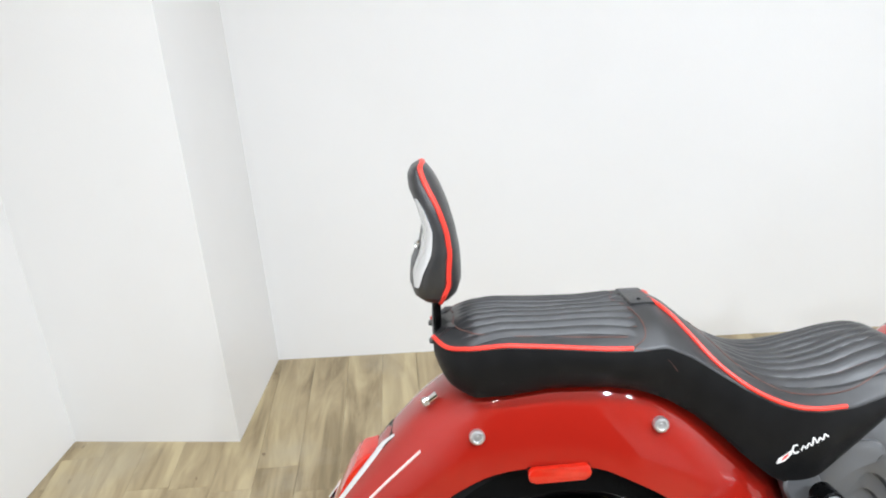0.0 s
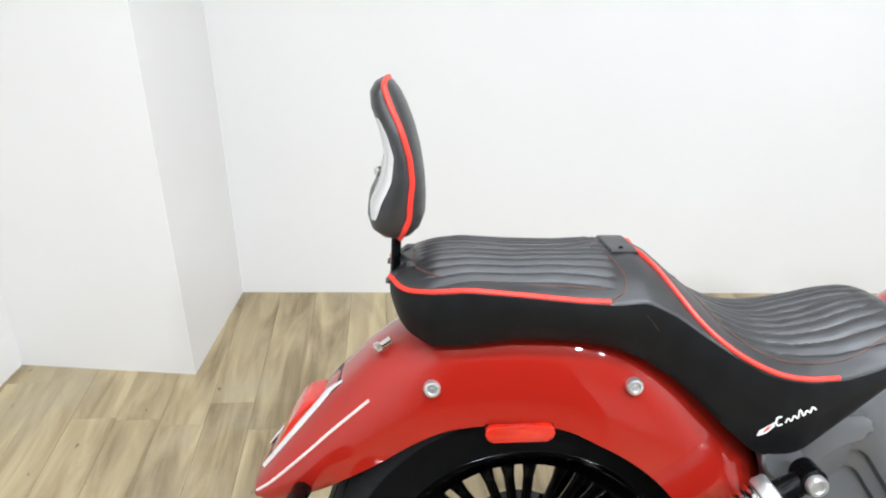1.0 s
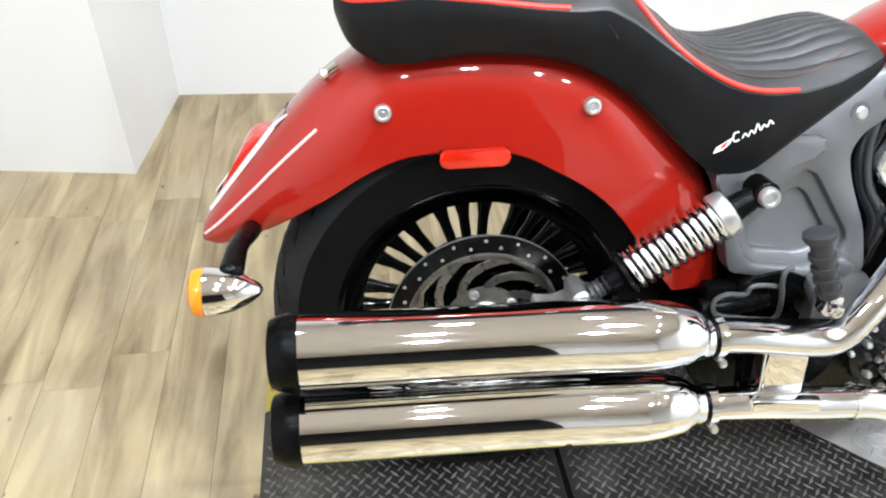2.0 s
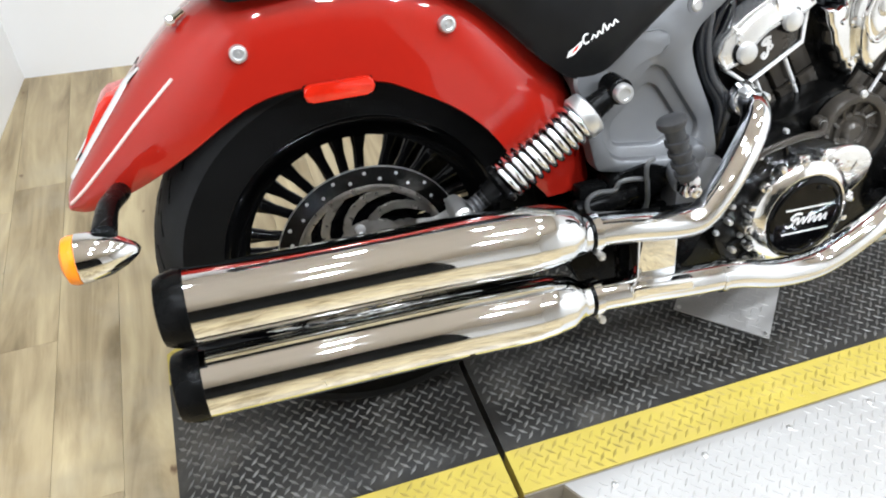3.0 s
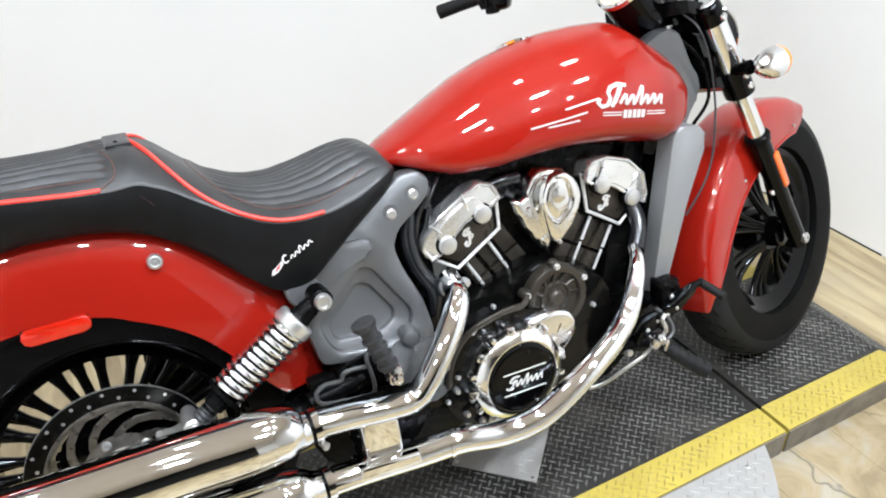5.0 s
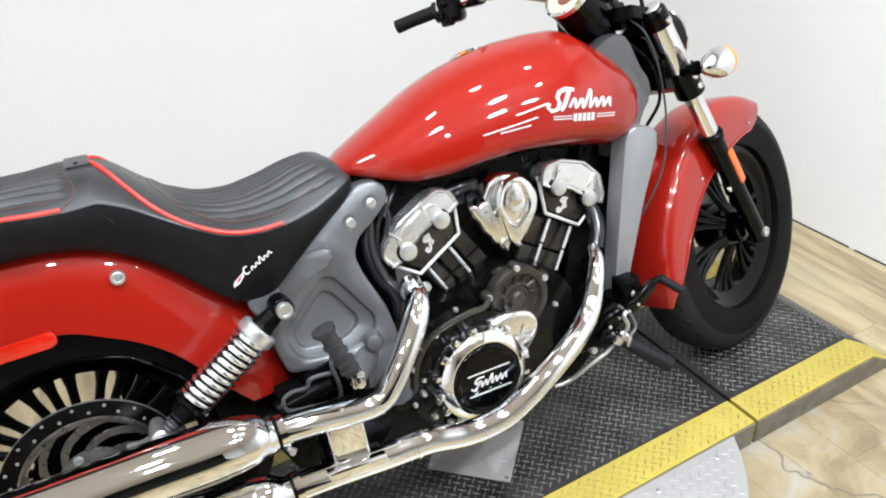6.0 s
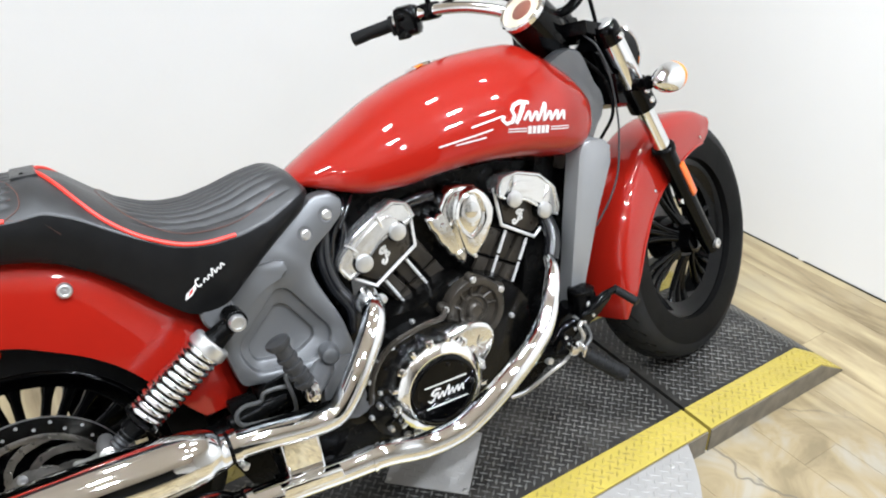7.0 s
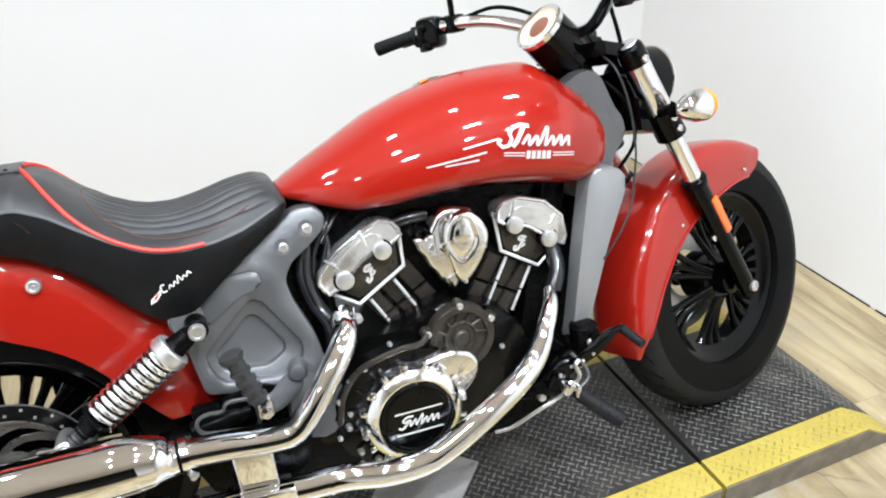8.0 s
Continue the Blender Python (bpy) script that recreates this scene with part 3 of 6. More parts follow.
def wheel(name, c, outer, width, rim_r, turn, groups, phase, bow, lip, drum, label="", fan=(11.4, 11.4)):
    """A cast wheel: hub, deep rim, spokes in groups of three and a grooved tyre."""
    hub = part(name, lathe([(-0.075, 0.026), (-0.07, 0.036), (-0.04, 0.04), (-0.03, 0.055), (0.03, 0.055), (0.04, 0.04), (0.07, 0.036), (0.075, 0.026)], c, (0, -1, 0), 32), GLOSS, moto, label, turn=turn)
    hw = width / 2
    part("hub_drum", lathe([(-0.045, 0.05), (-0.045, drum - 0.006), (-0.040, drum), (0.034, drum), (0.040, drum - 0.012), (0.042, 0.05)], c, (0, -1, 0), 48), GLOSS, hub, turn=turn)
    # rim
    rw = hw * lip
    prof = [(-rw, rim_r + 0.008), (-rw - 0.004, rim_r), (-rw - 0.002, rim_r - 0.010), (-rw * 0.80, rim_r - 0.020), (-rw * 0.55, rim_r - 0.042), (rw * 0.55, rim_r - 0.042), (rw * 0.80, rim_r - 0.020), (rw + 0.002, rim_r - 0.010), (rw + 0.004, rim_r), (rw, rim_r + 0.008), (rw * 0.6, rim_r - 0.004), (-rw * 0.6, rim_r - 0.004)]
    n = 72
    rings = []
    for k in range(n + 1):
        a = 2 * math.pi * k / n
        rings.append([Vector(c) + Vector((r * math.cos(a), v, r * math.sin(a))) for v, r in prof])
    part("rim", loft(rings, True, False), GLOSS, hub, turn=turn)
    # tyre with a rounded crown
    prof = []
    h = outer - rim_r
    for k in range(17):
        a = math.pi * (k / 16) - math.pi / 2
        v = hw * math.copysign(abs(math.sin(a)) ** 0.8, math.sin(a))
        r = rim_r + h * (math.cos(a) ** 0.55 if math.cos(a) > 1e-6 else 0) * 1.0
        prof.append((v * (0.80 + 0.20 * math.cos(a) ** 0.5 if math.cos(a) > 1e-6 else 0.80), r))
    prof = [(-rw * 0.95, rim_r - 0.004)] + prof + [(rw * 0.95, rim_r - 0.004)]
    rings = []
    n = 120
    for k in range(n + 1):
        a = 2 * math.pi * k / n
        rings.append([Vector(c) + Vector((r * math.cos(a), v, r * math.sin(a))) for v, r in prof])
    tyre = loft(rings, True, False)
    crown = [f_ for f_ in tyre.faces if (f_.calc_center_median() - Vector(c)).length > rim_r + h * 0.62]
    tyre.verts.index_update()
    band = bmesh.new()
    twin = {}
    for f_ in crown:
        for v in f_.verts:
            if v.index not in twin:
                twin[v.index] = band.verts.new(v.co)
        band.faces.new([twin[v.index] for v in f_.verts])
    bmesh.ops.delete(tyre, geom=crown, context="FACES")
    part("tyre", tyre, RUBBER, hub, "black road tyre sidewall", turn=turn)
    part("tread_band", band, RUBBER_TREAD, hub, "tyre tread, paler than the sidewall", turn=turn)
    # grooves as thin dark tubes a hair above the crown, their shade put into the colour
    gv = []
    for side in (-1, 1):
        for k in range(36):
            a0 = 2 * math.pi * (k + (0.5 if side > 0 else 0)) / 36
            pts = []
            for s in range(8):
                v = side * (0.008 + (hw * 0.66 - 0.008) * s / 7)
                a = a0 + 0.20 * s / 7 + (0.035 if s % 3 == 1 else -0.02 if s % 3 == 2 else 0)
                rr = np.interp(abs(v), [abs(p[0]) for p in prof[9:18]], [p[1] for p in prof[9:18]])
                pts.append(Vector(c) + Vector(((rr - 0.0022) * math.cos(a), v, (rr - 0.0022) * math.sin(a))))
            gv.append(tube(pts, 0.0028, 6, 2, True))
    part("tread_groove", merged(*gv), SATIN, hub, "dark raised lines painting the shade of the zigzag tread grooves", turn=turn)
    for k in range(groups):
        for d in (-1, 0, 1):
            mid = phase + 360 * k / groups
            p = []
            for s in range(5):
                t = s / 4
                r = 0.045 + (rim_r - 0.034 - 0.045) * t
                a = radians(mid + d * (fan[0] + (fan[1] - fan[0]) * t))
                p.append(Vector(c) + Vector((r * math.cos(a), -0.010 - bow * (1 - t) ** 2, r * math.sin(a))))
            part("spoke", tube(p, [0.0105, 0.0088, 0.0084, 0.0090, 0.0155], 10, 4, True), GLOSS, hub, turn=turn)
    return hub


rear = wheel("rear_wheel", RW, 0.333, 0.15, 0.231, None, 9, 98.0, 0.0, 0.72, 0.098, "black cast rear wheel with many spokes")
front = wheel("front_wheel", FW, 0.3265, 0.146, 0.2145, STEER, 7, 103.0, 0.028, 0.552, 0.060, "black cast front wheel with many spokes", (6.5, 11.5))

# rear brake disc, ring and curved arms
bm = lathe([(0.0, 0.154), (0.005, 0.154), (0.005, 0.124), (0.0, 0.124), (0.0, 0.154)], (0, -0.072, RW.z), (0, -1, 0), 72, False)
disc = part("brake_disc", bm, STEEL, rear, "drilled steel brake disc")
for k in range(36):
    a, r = 2 * math.pi * k / 36, 0.145 if k % 2 else 0.134
    # no hole is cut; each is a small filled bright disc
    part("disc_dot", lathe([(0.0052, 0.0030), (0.0058, 0.0030), (0.0058, 0)], (r * math.cos(a), -0.0722, RW.z + r * math.sin(a)), (0, -1, 0), 10), BOLT, rear, "bright dot in place of a drilled hole")
part("disc_band", lathe([(0.0052, 0.1535), (0.0055, 0.1535), (0.0055, 0.1245), (0.0052, 0.1245), (0.0052, 0.1535)], (0, -0.0718, RW.z), (0, -1, 0), 72, False), mat("dark_disc_band", (0.045, 0.044, 0.042), 0.25, 1.0, spread=0.3, scale=60), rear, "dark rubbed braking band")
for k in range(9):
    a = 2 * math.pi * (k + 0.4) / 9
    p = [(r * math.cos(a - b), RW.z + r * math.sin(a - b)) for r, b in ((0.046, 0.0), (0.055, 0.08), (0.066, 0.20), (0.078, 0.36), (0.090, 0.56), (0.101, 0.78), (0.111, 1.00), (0.117, 1.14))]
    part("disc_arm", ribbon(p, 0.0064, 0.003, lambda u, w: -0.0735), DISC, rear, "curved bright disc arm")
part("disc_inner_ring", lathe([(0.0, 0.1235), (0.0035, 0.1235), (0.0040, 0.1225), (0.0040, 0.1135), (0.0035, 0.1125), (0.0, 0.1125), (0.0, 0.1235)], (0, -0.0725, RW.z), (0, -1, 0), 72, False), DISC, rear, "bright inner ring of the disc")
part("disc_carrier", lathe([(0, 0.064), (0.0025, 0.064), (0.0035, 0.062), (0.0045, 0.042), (0.008, 0.037), (0.011, 0.033), (0.014, 0.031), (0.014, 0.026), (0.008, 0.024), (0.008, 0.0)], (0, -0.073, RW.z), (0, -1, 0), 40), DISC, rear, "bright disc carrier")
for k in range(5):
    a = 2 * math.pi * k / 5 + radians(94.8 - 58)
    part("disc_bolt", bolt((0.054 * math.cos(a), -0.0765, RW.z + 0.054 * math.sin(a)), 0.0085, 0.007), BOLT, rear)
part("axle_nut", lathe([(0, 0.022), (0.03, 0.022), (0.034, 0.018), (0.05, 0.018), (0.052, 0.014), (0.052, 0)], (0, -0.085, RW.z), (0, -1, 0), 6), SATIN, rear)

# swingarm on both sides
for s in (-1, 1):
    part("swingarm", tube([(-0.03, s * 0.125, 0.325), (0.06, s * 0.125, 0.335), (0.2, s * 0.125, 0.345), (0.34, s * 0.12, 0.345), (0.50, s * 0.11, 0.34)], [0.022, 0.026, 0.028, 0.030, 0.034], 14, 4), SATIN, moto, "satin black swingarm tube")
part("axle_clamp", prism([(0.062, 0.410), (0.062, 0.393), (0.098, 0.388), (0.120, 0.387), (0.150, 0.388), (0.165, 0.406), (0.153, 0.4245), (0.124, 0.4235), (0.112, 0.4145), (0.092, 0.406)], -0.158, -0.126, 0.007, 3, 0.010), STEEL, moto, "grey cast link under the shock")
part("belt_guard", prism([(0.07, 0.355), (0.075, 0.46), (0.10, 0.545), (0.16, 0.575), (0.24, 0.50), (0.30, 0.40), (0.30, 0.33), (0.10, 0.33)], 0.090, 0.104, 0.004, 2, 0.03), SATIN, moto, "black belt guard on the far side of the wheel")


# rear fender
CREST = [(-0.424, 0.497), (-0.420, 0.512), (-0.402, 0.538), (-0.355, 0.594), (-0.295, 0.662), (-0.21, 0.738), (-0.12, 0.782), (-0.03, 0.793), (0.06, 0.786), (0.14, 0.76), (0.21, 0.72), (0.27, 0.668), (0.326, 0.605), (0.372, 0.50), (0.388, 0.402)]
EDGE = [(-0.418, 0.493), (-0.392, 0.492), (-0.350, 0.508), (-0.300, 0.531), (-0.236, 0.566), (-0.170, 0.608), (-0.113, 0.631), (-0.03, 0.637), (0.035, 0.630), (0.085, 0.607), (0.139, 0.575), (0.185, 0.534), (0.229, 0.475), (0.260, 0.430), (0.286, 0.398)]
HALFW = [0.048, 0.060, 0.075, 0.088, 0.097, 0.105, 0.111, 0.115, 0.119, 0.122, 0.124, 0.125, 0.125, 0.124, 0.122]
cs = spline([(u, 0, w) for u, w in CREST], 4)
es = spline([(u, 0, w) for u, w in EDGE], 4)
hs = np.interp(np.linspace(0, 14, len(cs)), range(15), HALFW)


def fender_section(c, e, hw, n=12, box=0.62, drop=0.72):
    """From the lower edge on one side over the crest to the other."""
    pts = []
    for k in range(-n, n + 1):
        a = k / n * math.pi / 2
        v = hw * math.copysign(abs(math.sin(a)) ** box, math.sin(a))
        t = 1 - abs(math.cos(a)) ** drop
        p = c.lerp(e, t)
        pts.append(Vector((p.x, v, p.z)))
    return pts


rings = []
for c, e, hw in zip(cs, es, hs):
    o = fender_section(c, e, hw)
    i = [Vector((p.x + (0.5 * (c.x + e.x) - p.x) * 0.03, p.y * 0.965, p.z - 0.003)) for p in o]
    rings.append(o + i[::-1])
rear_fender = part("rear_fender", loft(rings), RED, moto, "glossy red rear fender", angle=50)
for s in (-1, 1):
    # the pale colour paints the highlight along the raised line
    part("raised_line", tube([(c.x + 0.3 * (e.x - c.x), s * (0.866 * hw + 0.0008), c.z + 0.3 * (e.z - c.z)) for c, e, hw in list(zip(cs, es, hs))[3:19]], 0.0023, 8, 2), PALE, rear_fender, "raised line along the fender tail, its highlight put into a pale colour")
    for u, w, v in ((-0.149, 0.692, 0.106), (0.134, 0.695, 0.119)):
        part("fender_bolt", lathe([(-0.006, 0.0122), (0.003, 0.0122), (0.0055, 0.0105), (0.0062, 0.0075), (0.0030, 0.0066), (0.0030, 0.0030), (0.0050, 0.0026), (0.0050, 0)], (u, s * v, w), (0, s, 0.12), 28), BOLT, rear_fender, "round chrome fender bolt")
    rf = part("side_reflector", prism([(-0.049, -0.012), (0.049, -0.012), (0.049, 0.012), (-0.049, 0.012)], -0.005, 0.005, 0.003, 3, 0.011), RED_LENS, rear_fender, "red side reflector")
    rf.matrix_basis = pose(-0.026, s * 0.122, 0.629, 0, -0.6, 0 if s < 0 else 180)
    part("reflector_base", block((0, -s * 0.006, 0), (0.098, 0.006, 0.0235), 0.003), SATIN, rear_fender).matrix_basis = pose(-0.026, s * 0.122, 0.629, 0, -0.6, 0)

# tail lamp on the fender
lens = [(-0.312, 0.644), (-0.334, 0.640), (-0.346, 0.631), (-0.366, 0.600), (-0.390, 0.556), (-0.405, 0.530), (-0.398, 0.526), (-0.345, 0.586)]
tail = part("tail_lamp", prism(lens, -0.034, 0.034, 0.006, 3), RED_LENS, moto, "red wedge tail lamp with chrome trim")
for s in (-1, 1):
    part("chrome_trim", tube([(-0.280, -0.036, 0.674), (-0.300, -0.037, 0.659)][:2 if s < 0 else 0] + [(-0.318, s * 0.037, 0.638), (-0.350, s * 0.038, 0.601), (-0.406, s * 0.034, 0.534)], [0.003, 0.0055, 0.0055, 0.0055, 0.004], 10, 5, True, 0.6), CHROME, tail, "chrome trim strip")
part("lamp_base", prism([(-0.285, 0.672), (-0.403, 0.537), (-0.39, 0.525), (-0.27, 0.66)], -0.034, 0.034, 0.004), SATIN, tail)


def turn_signal(c, turn, stem, rear_facing, scale=1.0):
    """A chrome bullet with an amber lens and a dark stem."""
    d = -1 if rear_facing else 1
    k = scale
    body = part("turn_signal", lathe([(-0.048 * k, 0.002), (-0.044 * k, 0.008 * k), (-0.03 * k, 0.018 * k), (-0.012 * k, 0.026 * k), (0.008 * k, 0.031 * k), (0.022 * k, 0.032 * k), (0.024 * k, 0.030 * k), (0.024 * k, 0)], c, (d, 0, 0), 32), CHROME, moto, "chrome bullet turn signal with amber lens", turn=turn)
    part("amber_lens", lathe([(0.024 * k, 0.0305 * k), (0.030 * k, 0.0315 * k), (0.037 * k, 0.029 * k), (0.042 * k, 0.02 * k), (0.044 * k, 0)], c, (d, 0, 0), 32), AMBER, body, turn=turn)
    part("stem", tube(stem, [0.016, 0.0135, 0.0145], 12, 4), SATIN, body, "black rubber stem", turn=turn)
    return body


for s, far in ((-1, 0.0), (1, 0.03)):
    turn_signal((-0.362 + far, s * (0.235 - far), 0.508), None, [(-0.352 + far, s * (0.228 - far), 0.530), (-0.349 + far, s * 0.165, 0.537), (-0.343, s * 0.08, 0.520)], True)


# ---- seat ----
SU = [-0.206, -0.200, -0.185, -0.150, -0.10, -0.03, 0.05, 0.10, 0.14, 0.18, 0.22, 0.26, 0.30, 0.33, 0.37, 0.42, 0.47, 0.52, 0.548, 0.556]
SB = [0.815, 0.795, 0.775, 0.757, 0.760, 0.768, 0.764, 0.754, 0.738, 0.712, 0.678, 0.638, 0.602, 0.590, 0.600, 0.640, 0.676, 0.706, 0.724, 0.735]
SP = [0.842, 0.838, 0.834, 0.838, 0.844, 0.838, 0.828, 0.824, 0.826, 0.806, 0.778, 0.752, 0.730, 0.720, 0.714, 0.714, 0.722, 0.740, 0.750, 0.748]
ST = [0.843, 0.847, 0.854, 0.868, 0.870, 0.864, 0.863, 0.867, 0.870, 0.852, 0.815, 0.782, 0.762, 0.754, 0.752, 0.762, 0.776, 0.784, 0.776, 0.757]
SH = [0.050, 0.072, 0.098, 0.122, 0.134, 0.139, 0.140, 0.138, 0.134, 0.134, 0.140, 0.148, 0.154, 0.156, 0.156, 0.150, 0.140, 0.126, 0.112, 0.095]
SF = [0.92, 0.92, 0.9, 0.88, 0.86, 0.85, 0.85, 0.86, 0.88, 0.90, 0.92, 0.92, 0.9, 0.88, 0.90, 0.92, 0.94, 0.95, 0.95, 0.95]


def eased(rows, reach=0.016):
    """Rounds the corners of a seat profile."""
    us = np.linspace(SU[0], SU[-1], 400)
    ys = np.interp(us, SU, rows)
    n = int(reach / (us[1] - us[0]))
    k = np.hanning(2 * n + 3)
    pad = np.concatenate([2 * ys[0] - ys[n + 1:0:-1], ys, 2 * ys[-1] - ys[-2:-n - 3:-1]])
    return np.convolve(pad, k / k.sum(), "valid")


SB, SP, ST, SH, SF = (eased(q) for q in (SB, SP, ST, SH, SF))
SU = np.linspace(SU[0], SU[-1], 400)


def seat_at(u, s):
    """A point of the seat's skin: s from 0 at the lower edge, 0.35 at the piping, 1 on the middle line."""
    b, p, t, h, fl = (float(np.interp(u, SU, q)) for q in (SB, SP, ST, SH, SF))
    if s < 0.35:
        k = s / 0.35
        v = h * (fl + (1 - fl) * math.sin(k * math.pi / 2)) + 0.006 * math.sin(k * math.pi)
        return Vector((u, -v, b + (p - b) * k))
    k = (s - 0.35) / 0.65
    v = h * (1 - k)
    w = p + (t - p) * math.sin(min(1, k * 1.25) * math.pi / 2) ** 0.8
    return Vector((u, -v, w))


def bend_rear(u):
    """Sideways drift of the rear cushion's pleats, outwards ahead."""
    return 0.008 * math.sin(u * 9.0) - 2.4 * float(np.clip(u - 0.01, 0, 0.2)) ** 2


def bend_front(u):
    return 0.05 * float(np.clip(0.40 - u, 0, 0.3)) + 0.12 * float(np.clip(u - 0.42, 0, 0.2))


def pleat(u, v):
    """Lengthwise pleats on the two cushions."""
    av = abs(v)
    rear_zone = np.clip((u + 0.165) / 0.03, 0, 1) * np.clip((0.116 - 0.12 * av - u) / 0.012, 0, 1) * np.clip((0.122 - av) / 0.015, 0, 1)
    fr = np.clip((u - 0.225 - 0.25 * av) / 0.03, 0, 1) * np.clip((0.53 - u) / 0.04, 0, 1) * np.clip((0.128 - av) / 0.02, 0, 1)
    a = abs(math.sin((av + bend_rear(u)) * math.pi / 0.0215)) ** 0.6
    b = abs(math.sin((av + bend_front(u)) * math.pi / 0.0235)) ** 0.6
    return 0.0075 * rear_zone * (a - 0.7) + 0.0062 * fr * (b - 0.65)


nu, ns = 300, 118
su = [SU[0] + (SU[-1] - SU[0]) * (0.5 - 0.5 * math.cos(math.pi * k / nu)) * 1.0 for k in range(nu + 1)]
ss = [0.35 * k / 12 for k in range(13)] + [0.35 + 0.65 * k / (ns - 13) for k in range(1, ns - 12)]
rings = []
for u in su:
    half = [seat_at(u, s) for s in ss]
    for p in half[13:]:
        p.z += pleat(p.x, p.y)
    rings.append(half + [Vector((p.x, -p.y, p.z)) for p in half[-2::-1]])
seat = part("seat", loft(rings), VINYL_TOP, moto, "black stitched two-up seat with red piping", angle=60)
# skirt: a slightly proud lower cover
rings = []
for u in su[4:-6]:
    lo = [seat_at(u, 0.34 * k / 8) + Vector((0, -0.0012, 0)) for k in range(9)]
    rings.append(lo + [p + Vector((0, 0.006, 0)) for p in lo[::-1]])
for s in (1, -1):
    part("skirt", loft([[Vector((p.x, s * p.y, p.z)) for p in r] for r in rings]), VINYL, seat, "smooth matt black seat skirt", angle=60)
    rear_pipe = [seat_at(u, 0.36) for u in np.linspace(-0.2055, 0.088, 22)]
    part("piping", tube([(p.x, s * (p.y - 0.001), p.z) for p in rear_pipe], 0.0036, 8, 2), PIPING, seat, "bright red piping")
    fp = [(0.146, 0.93), (0.156, 0.80), (0.170, 0.66), (0.190, 0.52), (0.215, 0.42), (0.245, 0.37), (0.28, 0.355), (0.32, 0.353), (0.36, 0.353), (0.405, 0.353)]
    part("piping", tube([(q.x, s * (q.y - 0.001), q.z + 0.0015) for q in (seat_at(u, k) for u, k in fp)], 0.0036, 8, 5), PIPING, seat, "bright red piping")
    # seam lines between cushion panels
    for path in ([(0.088, 0.36), (0.11, 0.42), (0.115, 0.55), (0.105, 0.75), (0.09, 0.98)], [(0.088, 0.36), (0.13, 0.30), (0.16, 0.2), (0.175, 0.06)], [(-0.17, 0.95), (-0.172, 0.7), (-0.155, 0.55), (-0.12, 0.47), (0.0, 0.45), (0.085, 0.44)],
                 [(0.225, 0.98), (0.235, 0.75), (0.27, 0.55), (0.33, 0.46), (0.42, 0.44), (0.50, 0.5)]):
        part("seam", tube([(q.x, s * q.y, q.z + 0.0006) for q in (seat_at(u, k) for u, k in path)], 0.0009, 6, 4), STITCH, seat, "brown stitched seam")
    # dark stitch lines down in the pleats
    for k in range(1, 6):
        for u0, u1, pitch_, which in ((-0.150, 0.104, 0.0215, 0), (0.255, 0.490, 0.0235, 1)):
            runs = [[]]
            for u in np.linspace(u0, u1, 26).tolist():
                bend = bend_front(u) if which else bend_rear(u)
                av = k * pitch_ - bend
                h_ = float(np.interp(u, SU, SH))
                if 0.008 < av < min(0.112, h_ * 0.90):
                    q = seat_at(u, 0.35 + 0.65 * (1 - av / h_))
                    runs[-1].append((q.x, s * q.y, q.z + pleat(u, av) + 0.0004))
                elif runs[-1]:
                    runs.append([])
            for line in [r for r in runs if len(r) > 4]:
                part("pleat_stitch", tube(line, 0.0009, 6, 2), STITCH, seat, "brown stitched pleat")
    # rear gusset
    part("rear_gusset", prism([(-0.212, 0.834), (-0.182, 0.858), (-0.170, 0.858), (-0.196, 0.830)], s * 0.032, s * 0.060, 0.004), VINYL_TOP, seat)
strap = [seat_at(0.132, 0.55 + 0.45 * k / 10) for k in range(11)]
strap = strap + [Vector((p.x, -p.y, p.z)) for p in strap[-2::-1]]
part("strap", loft([[p + Vector((-0.022, 0, 0.0005)), p + Vector((-0.020, 0, 0.0030)), p + Vector((0.016, 0, 0.0022)), p + Vector((0.018, 0, -0.002))] for p in strap if abs(p.y) < 0.05]), VINYL_TOP, seat, "short black strap across the seat")
part("buckle", lathe([(0, 0.0035), (0.002, 0.0035), (0.003, 0.002), (0.003, 0)], (0.128, -0.03, 0.8705), (0, -0.2, 1), 20), SATIN, seat)
# maker's mark: plain strokes and a small wing shape
sw = lambda u, w: -max(0.02, float(np.interp(u, SU, SH)) * (float(np.interp(u, SU, SF)) + (1 - float(np.interp(u, SU, SF))) * math.sin(np.clip((w - np.interp(u, SU, SB)) / (np.interp(u, SU, SP) - np.interp(u, SU, SB)), 0, 1) * math.pi / 2)) + 0.0072)
mark_dir = Vector((0.086, 0.047)).normalized()
mark_up = Vector((-mark_dir.y, mark_dir.x))
m0 = Vector((0.301, 0.630))
part("mark_shield", patch([tuple(m0 + mark_dir * a + mark_up * h) for a, h in ((0, 0.001), (0.012, 0.0), (0.026, 0.006), (0.029, 0.013), (0.016, 0.010), (0.006, 0.008))], 0.0006, sw), WHITE_MARK, seat, "small white wing-shaped mark")
part("mark_core", patch([tuple(m0 + mark_dir * a + mark_up * h) for a, h in ((0.008, 0.003), (0.017, 0.005), (0.024, 0.0105), (0.014, 0.008))], 0.001, sw), PIPING, seat)
to_seat = lambda a, h: tuple(m0 + mark_dir * a + mark_up * h)
part("mark_stroke", ribbon([to_seat(q.x, q.y) for q in spline([(0.040, 0.0165, 0), (0.034, 0.0175, 0), (0.030, 0.011, 0), (0.031, 0.005, 0), (0.037, 0.005, 0)], 4)], 0.0013, 0.0006, sw), WHITE_MARK, seat, "white curved stroke")
